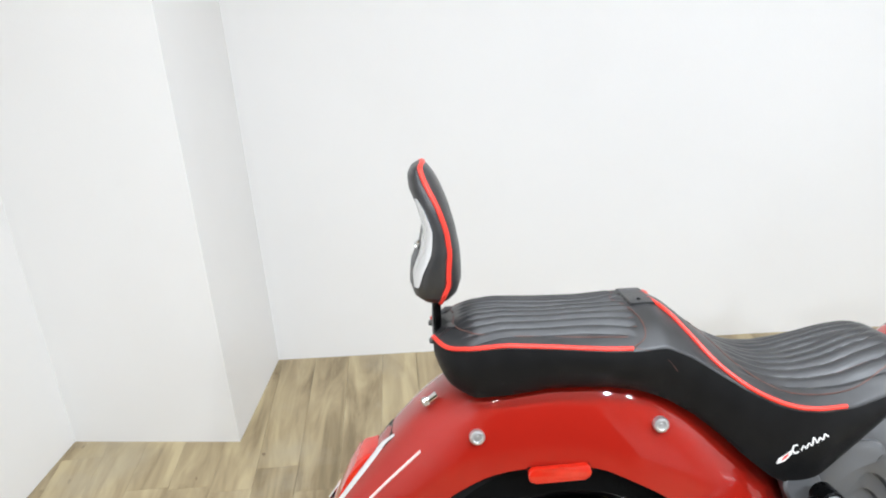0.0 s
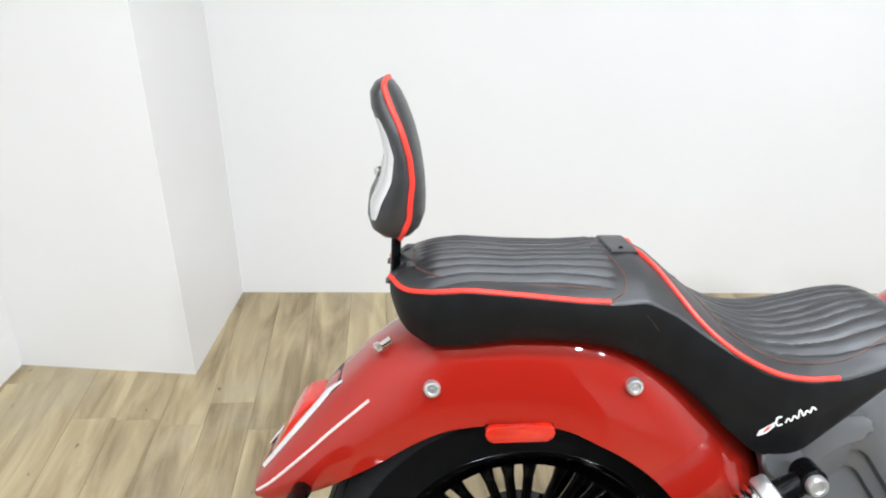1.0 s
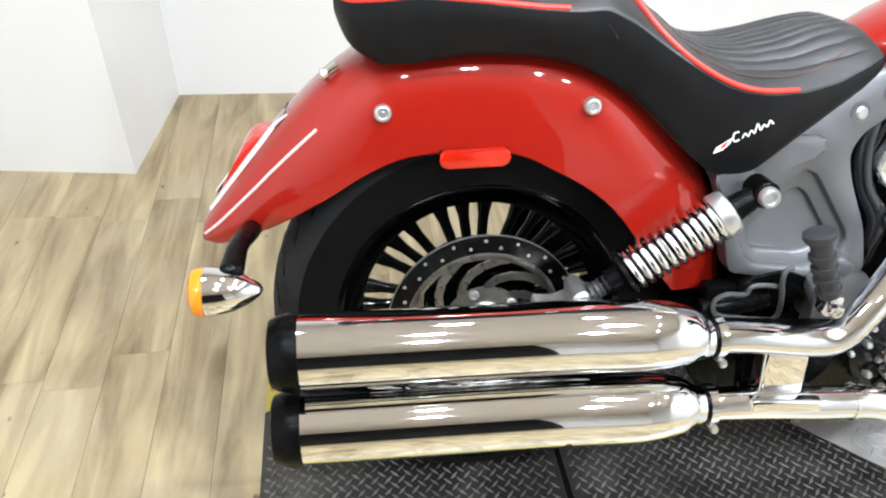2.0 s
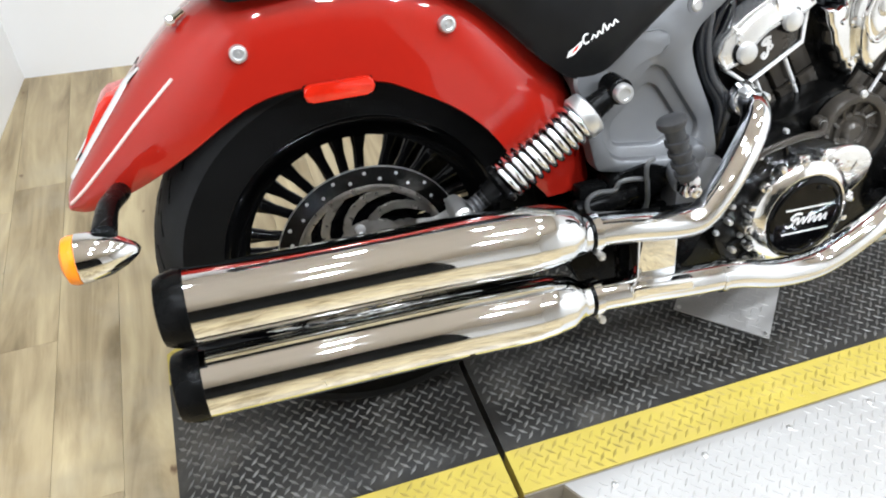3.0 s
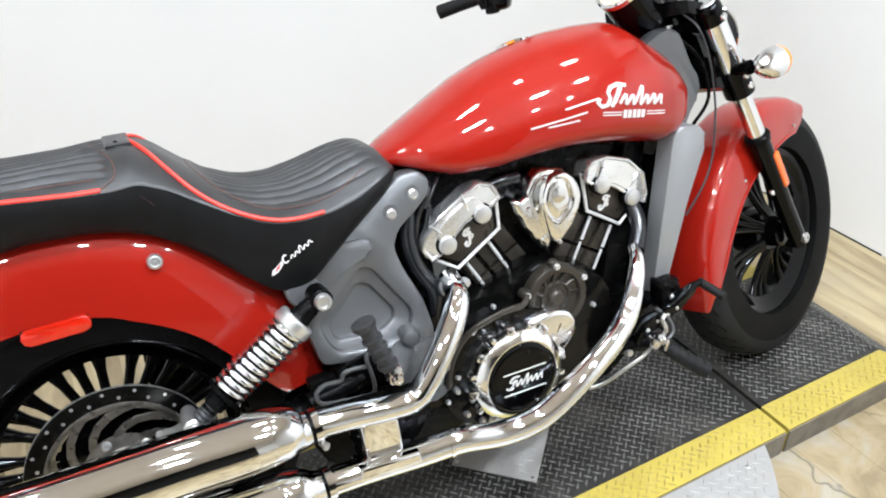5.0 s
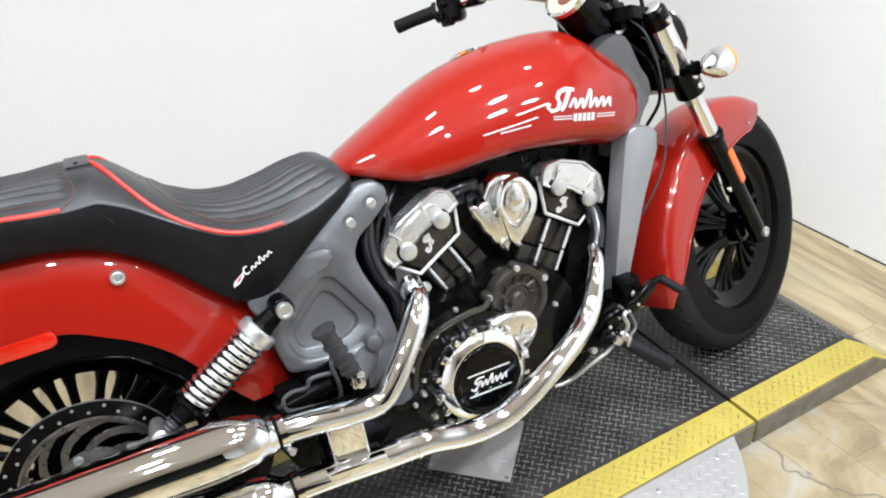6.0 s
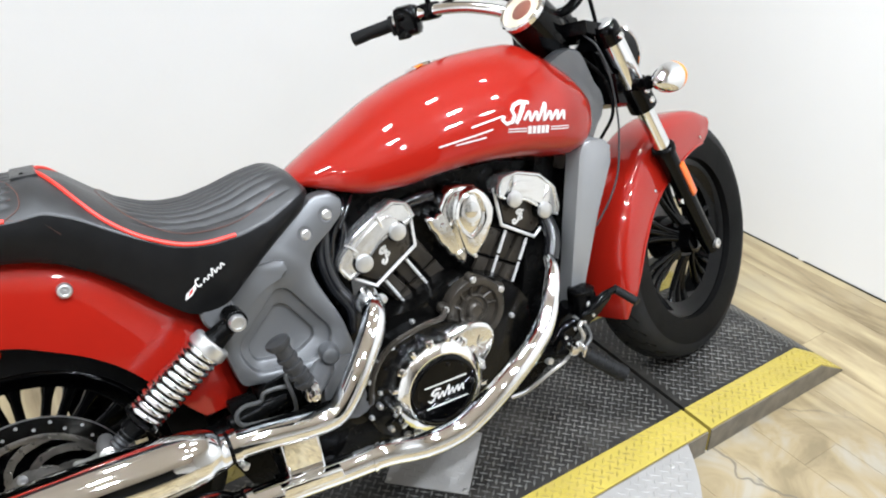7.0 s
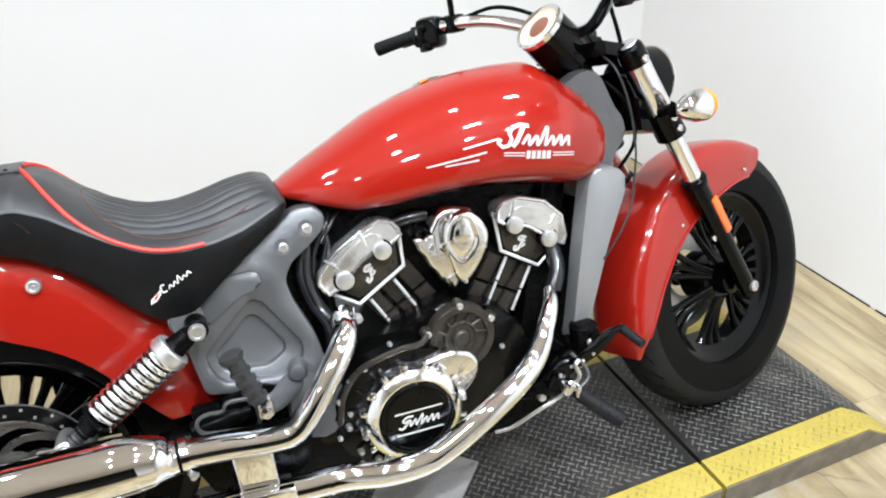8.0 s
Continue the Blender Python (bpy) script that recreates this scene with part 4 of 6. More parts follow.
part("mark_stroke", ribbon([to_seat(a, h) for a, h in script_wave(0.040, 0.0090, 0.0045, (0.010, 0.010, 0.0145, 0.009, 0.010), 0.25)], 0.0011, 0.0006, sw), WHITE_MARK, seat, "white flowing stroke")

# ---- backrest ----
BW_ = [0.886, 0.890, 0.900, 0.920, 0.945, 0.975, 1.010, 1.045, 1.075, 1.095, 1.108, 1.114]
BF = [-0.190, -0.176, -0.166, -0.159, -0.158, -0.159, -0.164, -0.172, -0.182, -0.191, -0.200, -0.208]
BB = [-0.206, -0.224, -0.236, -0.241, -0.238, -0.223, -0.215, -0.222, -0.232, -0.233, -0.226, -0.215]
BW_ = [1.114 - (1.114 - w) * 0.945 for w in BW_]
BF, BB = [u + 0.005 for u in BF], [u + 0.005 for u in BB]
BH = [0.060, 0.074, 0.084, 0.092, 0.096, 0.097, 0.095, 0.090, 0.080, 0.068, 0.052, 0.034]


def back_at(w, a):
    """The pad's section at a height: angle 0 points ahead, 180 back."""
    f_, b_, h = (float(np.interp(w, BW_, q)) for q in (BF, BB, BH))
    m = f_ * 0.45 + b_ * 0.55
    c, s = math.cos(a), math.sin(a)
    u = m + (f_ - m if c > 0 else m - b_) * math.copysign(abs(c) ** 0.8, c)
    return Vector((u, -h * math.copysign(abs(s) ** 0.62, s), w))


def back_band(a0, a1, grow=0.0, n=28, m=44):
    rings = []
    for k in range(m + 1):
        w = BW_[0] + (BW_[-1] - BW_[0]) * (0.5 - 0.5 * math.cos(math.pi * k / m))
        rings.append([back_at(w, a0 + (a1 - a0) * j / n) for j in range(n)])
    return loft(rings)


backrest = part("backrest", back_band(0, 2 * math.pi, n=56), VINYL_TOP, moto, "black padded backrest with red piping and chrome back plate", angle=60)
pts = [back_at(w, radians(float(np.interp(w, [0.901, 0.93, 0.985, 1.06, 1.11], [78, 66, 66, 76, 86])))) for w in np.linspace(0.901, 1.108, 14)]
pts = pts + [Vector((-0.202, 0, 1.1135))] + [Vector((p.x, -p.y, p.z)) for p in pts[::-1]]
part("piping", tube([p + Vector((0, -0.0015 if p.y < 0 else 0.0015, 0)) for p in pts], 0.004, 8, 3), PIPING, backrest, "bright red piping")
for s in (1, -1):
    rings = []
    for k in range(25):
        w = 0.930 + 0.135 * k / 24
        half_a = 4 + 21 * math.sin(math.pi * (k + 0.5) / 25) ** 0.7
        arc = np.linspace(radians(128 - half_a), radians(128 + half_a), 10).tolist()
        outer = [back_at(w, a) + Vector((-0.0015, -0.0015, 0)) for a in arc]
        rings.append([Vector((q.x, s * q.y, q.z)) for q in outer + [q + Vector((0.004, 0.004, 0)) for q in outer[::-1]]])
    part("back_plate", loft(rings), CHROME, backrest, "chrome plate on the back")
part("plate_bolt", bolt((-0.217, -0.045, 0.990), 0.007, 0.006, (-1, -0.5, 0)), CHROME, backrest)
for s in (-1, 1):
    part("post", tube([(-0.196, s * 0.03, 0.90), (-0.197, s * 0.03, 0.87), (-0.198, s * 0.03, 0.85), (-0.196, s * 0.03, 0.82)], 0.0085, 10, 4, True, 0.6), GLOSS, backrest, "black steel post")
part("post_foot", merged(tube([(-0.206, -0.050, 0.744), (-0.226, -0.052, 0.732)], 0.006, 12, 1), lathe([(0, 0.004), (0.0, 0.009), (0.007, 0.009), (0.009, 0.006), (0.009, 0)], (-0.222, -0.052, 0.734), (-0.8, -0.3, -0.3), 16)), CHROME, backrest, "chrome mount on the fender")

# ---- shocks ----
for s in (-1, 1):
    top, bot = Vector((0.362, s * 0.186, 0.586)), Vector((0.120, s * 0.186, 0.432))
    ax = (bot - top).normalized()
    L = (bot - top).length
    shock = part("shock", lathe([(0.03, 0.012), (0.035, 0.017), (0.06, 0.0245), (L - 0.08, 0.0245), (L - 0.075, 0.014), (L - 0.035, 0.014)], top, ax, 24), SATIN, moto, "chrome coil shock absorber")
    p = ax.orthogonal().normalized()
    q = ax.cross(p)
    coil = []
    turns, c0, c1 = 11.0, 0.072, L - 0.074
    for k in range(int(turns * 14) + 1):
        t = k / (turns * 14)
        a = 2 * math.pi * turns * t
        coil.append(top + ax * (c0 + (c1 - c0) * t) + 0.0275 * (math.cos(a) * p + math.sin(a) * q))
    part("spring", tube(coil, 0.0054, 10, 1), CHROME, shock, "thick chrome spring")
    part("upper_collar", lathe([(0.048, 0.020), (0.048, 0.030), (0.051, 0.033), (0.066, 0.0345), (0.070, 0.032), (0.070, 0.02)], top, ax, 32), BOLT, shock, "chrome spring collar")
    part("lower_collar", lathe([(L - 0.076, 0.020), (L - 0.076, 0.032), (L - 0.070, 0.032), (L - 0.064, 0.020), (L - 0.045, 0.018), (L - 0.045, 0.01)], top, ax, 32), SATIN, shock)
    part("threaded_rod", lathe([(L - 0.05 + 0.004 * k, 0.0125 if k % 2 else 0.0145) for k in range(9)], top, ax, 18), PEG, shock)
    part("upper_eye", lathe([(-0.02, 0.012), (-0.02, 0.019), (0.014, 0.019), (0.016, 0.017), (0.016, 0.0)], top, (0, s, 0), 24), SATIN, shock)
    part("upper_link", tube([top, top + ax * 0.02, top + ax * 0.05], [0.013, 0.017, 0.020], 16, 2), SATIN, shock)
    part("top_bolt", lathe([(0.014, 0.0145), (0.024, 0.0145), (0.028, 0.0125), (0.028, 0.0085), (0.025, 0.008), (0.025, 0)], top, (0, s, 0), 28), BOLT, shock, "round bright bolt")
    part("lower_eye", lathe([(-0.05, 0.012), (-0.03, 0.016), (0.008, 0.016), (0.012, 0.012), (0.012, 0)], bot, (0, s, 0), 24), STEEL, shock, "grey lower shock eye")

# ---- exhaust ----
def muffler(axis_v, w0, w1, u0, neck_w):
    """A chrome can with a black tip, tapering to a neck ahead."""
    path = [(u0 + 0.034, axis_v, w0), (u0 + 0.05, axis_v, w0), (0.05, axis_v, (w0 + w1) / 2), (0.165, axis_v, w1), (0.195, axis_v, w1 - 0.001), (0.225, axis_v, w1 + (neck_w - w1) * 0.25), (0.255, axis_v, w1 + (neck_w - w1) * 0.6), (0.275, axis_v, neck_w), (0.292, axis_v, neck_w)]
    can = part("muffler", tube(path, [0.0505, 0.0505, 0.0505, 0.0505, 0.0500, 0.0475, 0.0415, 0.0310, 0.0260], 40, 6), CHROME, moto, "polished chrome muffler with black tip", angle=60)
    part("tip", lathe([(0.0, 0.030), (-0.002, 0.040), (0.0, 0.045), (0.008, 0.049), (0.022, 0.0525), (0.036, 0.0525), (0.038, 0.050), (0.038, 0.0)], (u0, axis_v, w0), (1, 0, 0), 40), SATIN, can, "black end cap")
    part("clamp", lathe([(0, 0.026), (0.0, 0.0290), (0.012, 0.0290), (0.012, 0.026)], (0.294, axis_v, neck_w), (1, 0, 0), 32), CHROME, can, "chrome clamp band")
    # a black ring paints the dark gap between neck and clamp
    part("gap_ring", lathe([(0, 0.0255), (0.0, 0.0280), (0.005, 0.0280), (0.005, 0.0255)], (0.2885, axis_v, neck_w), (1, 0, 0), 32), SATIN, can, "dark ring in place of the shaded gap behind the clamp")
    part("clamp_bolt", tube([(0.300, axis_v - 0.012, neck_w - 0.027), (0.312, axis_v - 0.012, neck_w - 0.038)], 0.005, 10, 1), STEEL, can)
    part("clamp_nut", bolt((0.306, axis_v - 0.018, neck_w - 0.033), 0.006), STEEL, can)
    return can


UV, LV = -0.250, -0.262
muffler(UV, 0.418, 0.408, -0.312, 0.396)
muffler(LV, 0.302, 0.292, -0.318, 0.288)
part("rear_exhaust_pipe", tube([(0.295, UV, 0.396), (0.36, UV, 0.389), (0.43, UV, 0.378), (0.475, -0.25, 0.378), (0.505, -0.247, 0.398), (0.545, -0.235, 0.440), (0.59, -0.21, 0.488), (0.612, -0.18, 0.512), (0.622, -0.13, 0.52)], [0.0235] * 7 + [0.023, 0.022], 24, 7), CHROME, moto, "chrome exhaust pipe of the rear cylinder", angle=60)
part("exhaust_flange", lathe([(-0.01, 0.026), (0.0, 0.026), (0.004, 0.023)], (0.618, -0.150, 0.512), (0.1, -1, -0.2), 24), CHROME, moto, "chrome exhaust flange")
for u, w in ((0.604, 0.533), (0.640, 0.520)):
    part("flange_nut", lathe([(0, 0.0085), (0.014, 0.0085), (0.018, 0.006), (0.018, 0)], (u, -0.155, w), (0, -1, 0), 6), BOLT, moto, "bright flange nut")
part("front_exhaust_pipe", tube([(0.295, LV, 0.288), (0.38, LV, 0.282), (0.47, -0.262, 0.273), (0.55, -0.264, 0.268), (0.63, -0.266, 0.250), (0.70, -0.268, 0.250), (0.755, -0.266, 0.266), (0.830, -0.257, 0.299), (0.905, -0.238, 0.330), (0.956, -0.218, 0.354), (0.988, -0.204, 0.386), (1.010, -0.190, 0.420), (1.034, -0.166, 0.452), (1.046, -0.140, 0.468)], [0.0245] * 9 + [0.0235, 0.021, 0.0185, 0.015, 0.012], 24, 7), CHROME, moto, "chrome exhaust pipe of the front cylinder", angle=60)
part("pipe_joint", lathe([(0, 0.0245), (0.0, 0.0262), (0.006, 0.0262), (0.006, 0.0245)], (0.52, -0.263, 0.2695), (1, 0, -0.03), 28), CHROME, moto)
part("pipe_bracket", merged(prism([(0.368, 0.378), (0.438, 0.374), (0.440, 0.290), (0.372, 0.298)], -0.268, -0.240, 0.007, 3), prism([(0.352, 0.306), (0.46, 0.296), (0.465, 0.272), (0.352, 0.282)], -0.288, -0.24, 0.006, 3)), CHROME, moto, "chrome bracket joining both pipes")
part("frame_rail", prism([(0.28, 0.36), (0.62, 0.36), (0.62, 0.21), (0.52, 0.19), (0.34, 0.22)], -0.155, 0.12, 0.012, 2, 0.03), SATIN, moto, "black lower frame under the engine")
part("bracket_plate", prism([(0.30, 0.40), (0.36, 0.36), (0.37, 0.26), (0.42, 0.23), (0.50, 0.30), (0.52, 0.38)], -0.225, -0.205, 0.004, 2, 0.02), SATIN, moto, "black pipe hanger plate")

# ---- frame castings ----
PLATE = [(0.330, 0.570), (0.318, 0.588), (0.328, 0.603), (0.362, 0.604), (0.465, 0.668), (0.566, 0.728), (0.604, 0.728), (0.622, 0.710), (0.616, 0.684), (0.585, 0.660), (0.545, 0.636), (0.528, 0.608), (0.536, 0.570), (0.563, 0.500), (0.572, 0.436), (0.540, 0.406), (0.352, 0.442), (0.338, 0.520)]


def tilt_plate(bm, s):
    """Lays a casting outwards towards its lower rear."""
    for v in bm.verts:
        k = (0.70 - v.co.z) / 0.25
        v.co.y = s * (v.co.y - 0.055 * k)
    return bm


def inset(outline, d):
    """Moves a closed outline inwards along its normals."""
    pts = [Vector(q) for q in outline]
    n = len(pts)
    area = sum(pts[i].x * pts[(i + 1) % n].y - pts[(i + 1) % n].x * pts[i].y for i in range(n))
    sg = 1 if area > 0 else -1
    out = []
    for i in range(n):
        t = (pts[(i + 1) % n] - pts[i - 1]).normalized()
        out.append(tuple(pts[i] + Vector((-t.y, t.x)) * d * sg))
    return out


def pocket_plate(outline, hole, hole2, v0, v1, edge=0.006):
    """A cast plate with a two-step pocket sunk into its face."""
    at_v = lambda pts, v: [(u, v, w) for u, w in pts]
    o = round_corners(outline, 0.014)
    h, h2 = round_corners(hole, 0.026, 6), round_corners(hole2, 0.024, 6)
    body = loft([at_v(o, v1), at_v(o, v0 + edge), at_v(inset(o, edge * 0.3), v0 + edge * 0.3), at_v(inset(o, edge), v0)], True, False)
    sunk = loft([at_v(h, v0), at_v(inset(h, 0.0015), v0 + 0.001), at_v(inset(h, 0.0045), v0 + 0.0105), at_v(inset(h, 0.006), v0 + 0.011), at_v(h2, v0 + 0.011),
                 at_v(inset(h2, 0.0015), v0 + 0.012), at_v(inset(h2, 0.0040), v0 + 0.0205), at_v(inset(h2, 0.006), v0 + 0.021)], True, False)
    face = bmesh.new()
    edges = []
    for loop in (inset(o, edge), h):
        vs = [face.verts.new((u, v0, w)) for u, w in loop]
        edges += [face.edges.new((vs[i], vs[(i + 1) % len(vs)])) for i in range(len(vs))]
    bmesh.ops.triangle_fill(face, edges=edges, use_beauty=True)
    floor_ = bmesh.new()
    floor_.faces.new([floor_.verts.new((u, v0 + 0.021, w)) for u, w in inset(h2, 0.006)])
    out = merged(body, face, sunk, floor_)
    bmesh.ops.remove_doubles(out, verts=out.verts, dist=1e-5)
    return out


POCKET = [(0.358, 0.510), (0.456, 0.593), (0.480, 0.585), (0.538, 0.492), (0.533, 0.464), (0.492, 0.438), (0.380, 0.452)]
POCKET_IN = [(0.380, 0.507), (0.450, 0.564), (0.471, 0.556), (0.508, 0.497), (0.504, 0.479), (0.470, 0.460), (0.386, 0.471)]
for s in (1, -1):
    plate = part("frame_casting", tilt_plate(pocket_plate(PLATE, POCKET, POCKET_IN, -0.100, -0.070), s), GREY, moto, "grey cast frame side plate with diamond pocket")
    part("raised_rib", tilt_plate(prism([(0.352, 0.584), (0.430, 0.640), (0.478, 0.640), (0.490, 0.626), (0.480, 0.609), (0.440, 0.600), (0.378, 0.562)], -0.1055, -0.095, 0.005, 3, 0.012), s), GREY, plate)
    part("shock_boss", tilt_plate(lathe([(0, 0.030), (0.018, 0.030), (0.022, 0.026), (0.022, 0)], (0.348, -0.095, 0.585), (0, -1, 0), 28), s), GREY, plate)
    for u, w in ((0.583, 0.692), (0.535, 0.668)):
        # raised darker disc, painting the shade of the recess round the bolt
        part("recess_shade", tilt_plate(lathe([(0, 0.0148), (0.0010, 0.0148), (0.0006, 0.0125), (0.0004, 0)], (u, -0.1, w), (0, -1, 0), 24), s), GREYD, plate)
        part("casting_bolt", tilt_plate(lathe([(-0.002, 0.0098), (0.0012, 0.0098), (0.0025, 0.0088), (0.0034, 0.006), (0.0026, 0.0055), (0.0026, 0)], (u + 0.0012, -0.1, w - 0.0015), (0, -1, 0), 24), s), STEEL, plate, "round grey bolt")
    # backbone down to the swingarm
    part("frame_lug", tilt_plate(prism([(0.50, 0.44), (0.58, 0.43), (0.60, 0.36), (0.56, 0.31), (0.48, 0.33)], -0.105, -0.06, 0.008, 2, 0.02), s), GREYD, plate)

# rear footpeg on its bracket
peg = part("rear_footpeg", tube([(0.407, -0.268, 0.552), (0.415, -0.272, 0.525), (0.434, -0.278, 0.470)], [0.0150, 0.0140, 0.0135], 18, 5), PEG, moto, "folded grey rubber passenger footpeg")
part("peg_cap", lathe([(0, 0.018), (0.006, 0.0212), (0.012, 0.0205), (0.015, 0.014), (0.0155, 0)], (0.407, -0.268, 0.549), (-0.3, 0.08, 1), 24), PEG, peg)
for k in range(4):
    part("peg_ring", lathe([(0, 0.0135), (0.0015, 0.0176), (0.0075, 0.0176), (0.009, 0.0135)], (0.4125 + 0.0058 * k, -0.2705 - 0.0018 * k, 0.532 - 0.0165 * k), (0.3, -0.09, -1), 20), PEG, peg)
part("peg_pivot", merged(block((0.440, -0.272, 0.455), (0.026, 0.028, 0.032), 0.006), bolt((0.440, -0.286, 0.452), 0.010, 0.010)), ALU, peg, "bright peg pivot")
part("peg_mount", tube([(0.442, -0.262, 0.448), (0.47, -0.21, 0.43), (0.51, -0.14, 0.42)], [0.015, 0.018, 0.024], 14, 4), GREYD, peg, "grey cast peg arm")
part("peg_boss", lathe([(-0.03, 0.018), (0.0, 0.0175), (0.006, 0.014), (0.008, 0.008), (0.008, 0)], (0.512, -0.182, 0.4560), (-0.2, -1, 0.1), 24), GREY, peg, "round grey casting behind the peg")
part("brake_hose", tube([(0.440, -0.178, 0.459), (0.427, -0.182, 0.454), (0.424, -0.184, 0.440), (0.4275, -0.184, 0.420), (0.431, -0.182, 0.390), (0.426, -0.180, 0.371), (0.400, -0.180, 0.3725), (0.360, -0.180, 0.379), (0.335, -0.180, 0.385), (0.326, -0.180, 0.397), (0.328, -0.180, 0.412), (0.345, -0.180, 0.420), (0.372, -0.180, 0.418), (0.380, -0.180, 0.430), (0.400, -0.180, 0.4315), (0.4227, -0.178, 0.427)], 0.0040, 8, 4), HOSE, moto, "bent grey brake line")
part("brake_cylinder", merged(lathe([(0, 0.010), (0.004, 0.016), (0.03, 0.018), (0.085, 0.018), (0.092, 0.014), (0.11, 0.012), (0.11, 0)], (0.312, -0.160, 0.384), (1, 0, 0.12), 24), block((0.345, -0.150, 0.412), (0.05, 0.03, 0.022), 0.005)), SATIN, moto, "black brake cylinder above the pipe")
part("lower_bracket", prism([(0.375, 0.375), (0.46, 0.385), (0.50, 0.42), (0.44, 0.445), (0.37, 0.43)], -0.165, -0.12, 0.008, 2, 0.02), SATIN, moto, "black bracket behind the shock")
part("battery_box", prism([(0.30, 0.56), (0.52, 0.60), (0.62, 0.70), (0.62, 0.36), (0.40, 0.34), (0.33, 0.38)], -0.075, 0.075, 0.008), SATIN, moto, "black plastic cover between the frame plates")

# ---- engine ----
engine = part("crankcase", merged(prism([(0.52, 0.42), (0.60, 0.47), (0.72, 0.46), (0.82, 0.50), (0.95, 0.45), (1.00, 0.36), (0.96, 0.25), (0.84, 0.185), (0.66, 0.18), (0.56, 0.24), (0.50, 0.32)], -0.135, 0.135, 0.014, 3, 0.03),
      prism([(0.565, 0.38), (0.63, 0.432), (0.72, 0.446), (0.80, 0.42), (0.84, 0.35), (0.80, 0.24), (0.70, 0.205), (0.60, 0.225), (0.56, 0.29)], -0.185, -0.12, 0.010, 3, 0.04)), CASE, moto, "black engine crankcase")
for u, w in ((0.575, 0.375), (0.600, 0.410), (0.632, 0.428), (0.690, 0.4554), (0.918, 0.387), (0.566, 0.30), (0.600, 0.232), (0.66, 0.214), (0.592, 0.345), (0.615, 0.285)):
    part("case_bolt", bolt((u, -0.186 if w < 0.445 and u < 0.8 else -0.168, w), 0.0050, 0.006, n=12), BOLT, engine)
PU, PW = 0.838, 0.424
part("pump_cover", lathe([(0, 0.070), (0.022, 0.070), (0.027, 0.067), (0.028, 0.058), (0.026, 0.054), (0.016, 0.052), (0.014, 0.036), (0.019, 0.034), (0.021, 0.030), (0.017, 0.027), (0.017, 0.020), (0.025, 0.018), (0.029, 0.013), (0.029, 0)], (PU, -0.138, PW), (0, -1, 0), 48), BRONZE, engine, "dark round pump cover")
for deg in range(8, 188, 30):
    a = radians(deg)
    part("pump_rib", tube([(PU + r * math.cos(a - 6 * (r - 0.03)), -0.156, PW + r * math.sin(a - 6 * (r - 0.03))) for r in (0.030, 0.042, 0.053)], 0.0034, 6, 2), BRONZE, engine)
for u, w in ((0.7686, 0.4506), (0.839, 0.4926), (0.9019, 0.4512)):
    part("pump_lug", lathe([(0, 0.012), (0.014, 0.012), (0.017, 0.010), (0.017, 0)], (u, -0.146, w), (0, -1, 0), 20), BRONZE, engine)
    part("pump_bolt", bolt((u, -0.163, w), 0.0072, 0.006, n=12), BOLT, engine)
# lighter than the case: gloss highlights along the seam put into colour
part("case_rib", tube([(0.57, -0.187, 0.33), (0.585, -0.188, 0.385), (0.625, -0.188, 0.43), (0.70, -0.188, 0.448), (0.745, -0.184, 0.447), (0.765, -0.170, 0.455)], 0.006, 8, 5), BRONZE, engine)

CU, CW = 0.709, 0.319  # middle of the clutch cover
clutch = part("clutch_cover", merged(lathe([(0, 0.0985), (0.010, 0.0985), (0.014, 0.0975), (0.028, 0.0965), (0.034, 0.0950), (0.0385, 0.0905), (0.0425, 0.0840), (0.0455, 0.0785), (0.0450, 0.0755), (0.040, 0.0745), (0.040, 0.0)], (CU, -0.180, CW), (0, -1, 0), 64),
              dome([(0.730, 0.412), (0.770, 0.423), (0.812, 0.422), (0.842, 0.410), (0.857, 0.385), (0.851, 0.360), (0.834, 0.339), (0.806, 0.318), (0.77, 0.315)], -0.192, -0.16, 0.012, 0.020, 6, 0.78)), CAST_CHROME, moto, "chrome clutch cover with a lugged rim", angle=30)
for k in range(16):
    deg = 28 + 360 * k / 16
    wide = 0.017 if k % 2 else 0.011
    spin = Matrix.Rotation(-radians(deg), 4, "Y")
    lug = part("cover_lug", block((0.0985, -0.196, 0), (0.018, 0.036, wide), 0.003), CAST_CHROME, clutch)
    lug.matrix_basis = Matrix.Translation((CU, 0, CW)) @ spin
    if k % 2:
        part("cover_bolt", bolt((CU + 0.0985 * math.cos(radians(deg)), -0.212, CW + 0.0985 * math.sin(radians(deg))), 0.0062, 0.008), CAST_CHROME, clutch)
for deg in range(104, 246, 20):
    a = radians(deg)
    part("case_fin", tube([(CU + r * math.cos(a), -0.187, CW + r * math.sin(a)) for r in (0.100, 0.112, 0.124)], [0.0035, 0.004, 0.003], 8, 2), CASE, engine)
for a in (-0.75, -0.1, 0.55, 1.15):
    part("lobe_rib", tube([(0.806 + r * math.cos(a), -0.2035 + 0.010 * (r / 0.046) ** 3, 0.374 + 0.9 * r * math.sin(a)) for r in (0.0, 0.014, 0.025, 0.036)], [0.0012, 0.0018, 0.0020, 0.0024], 8, 3), CAST_CHROME, clutch)
part("derby_cap", lathe([(0.038, 0.0735), (0.044, 0.0735), (0.048, 0.071), (0.0495, 0.067), (0.0495, 0.063), (0.0475, 0.061), (0.0475, 0)], (CU, -0.180, CW), (0, -1, 0), 56), GLOSS, clutch, "gloss black round cap with bright lines")
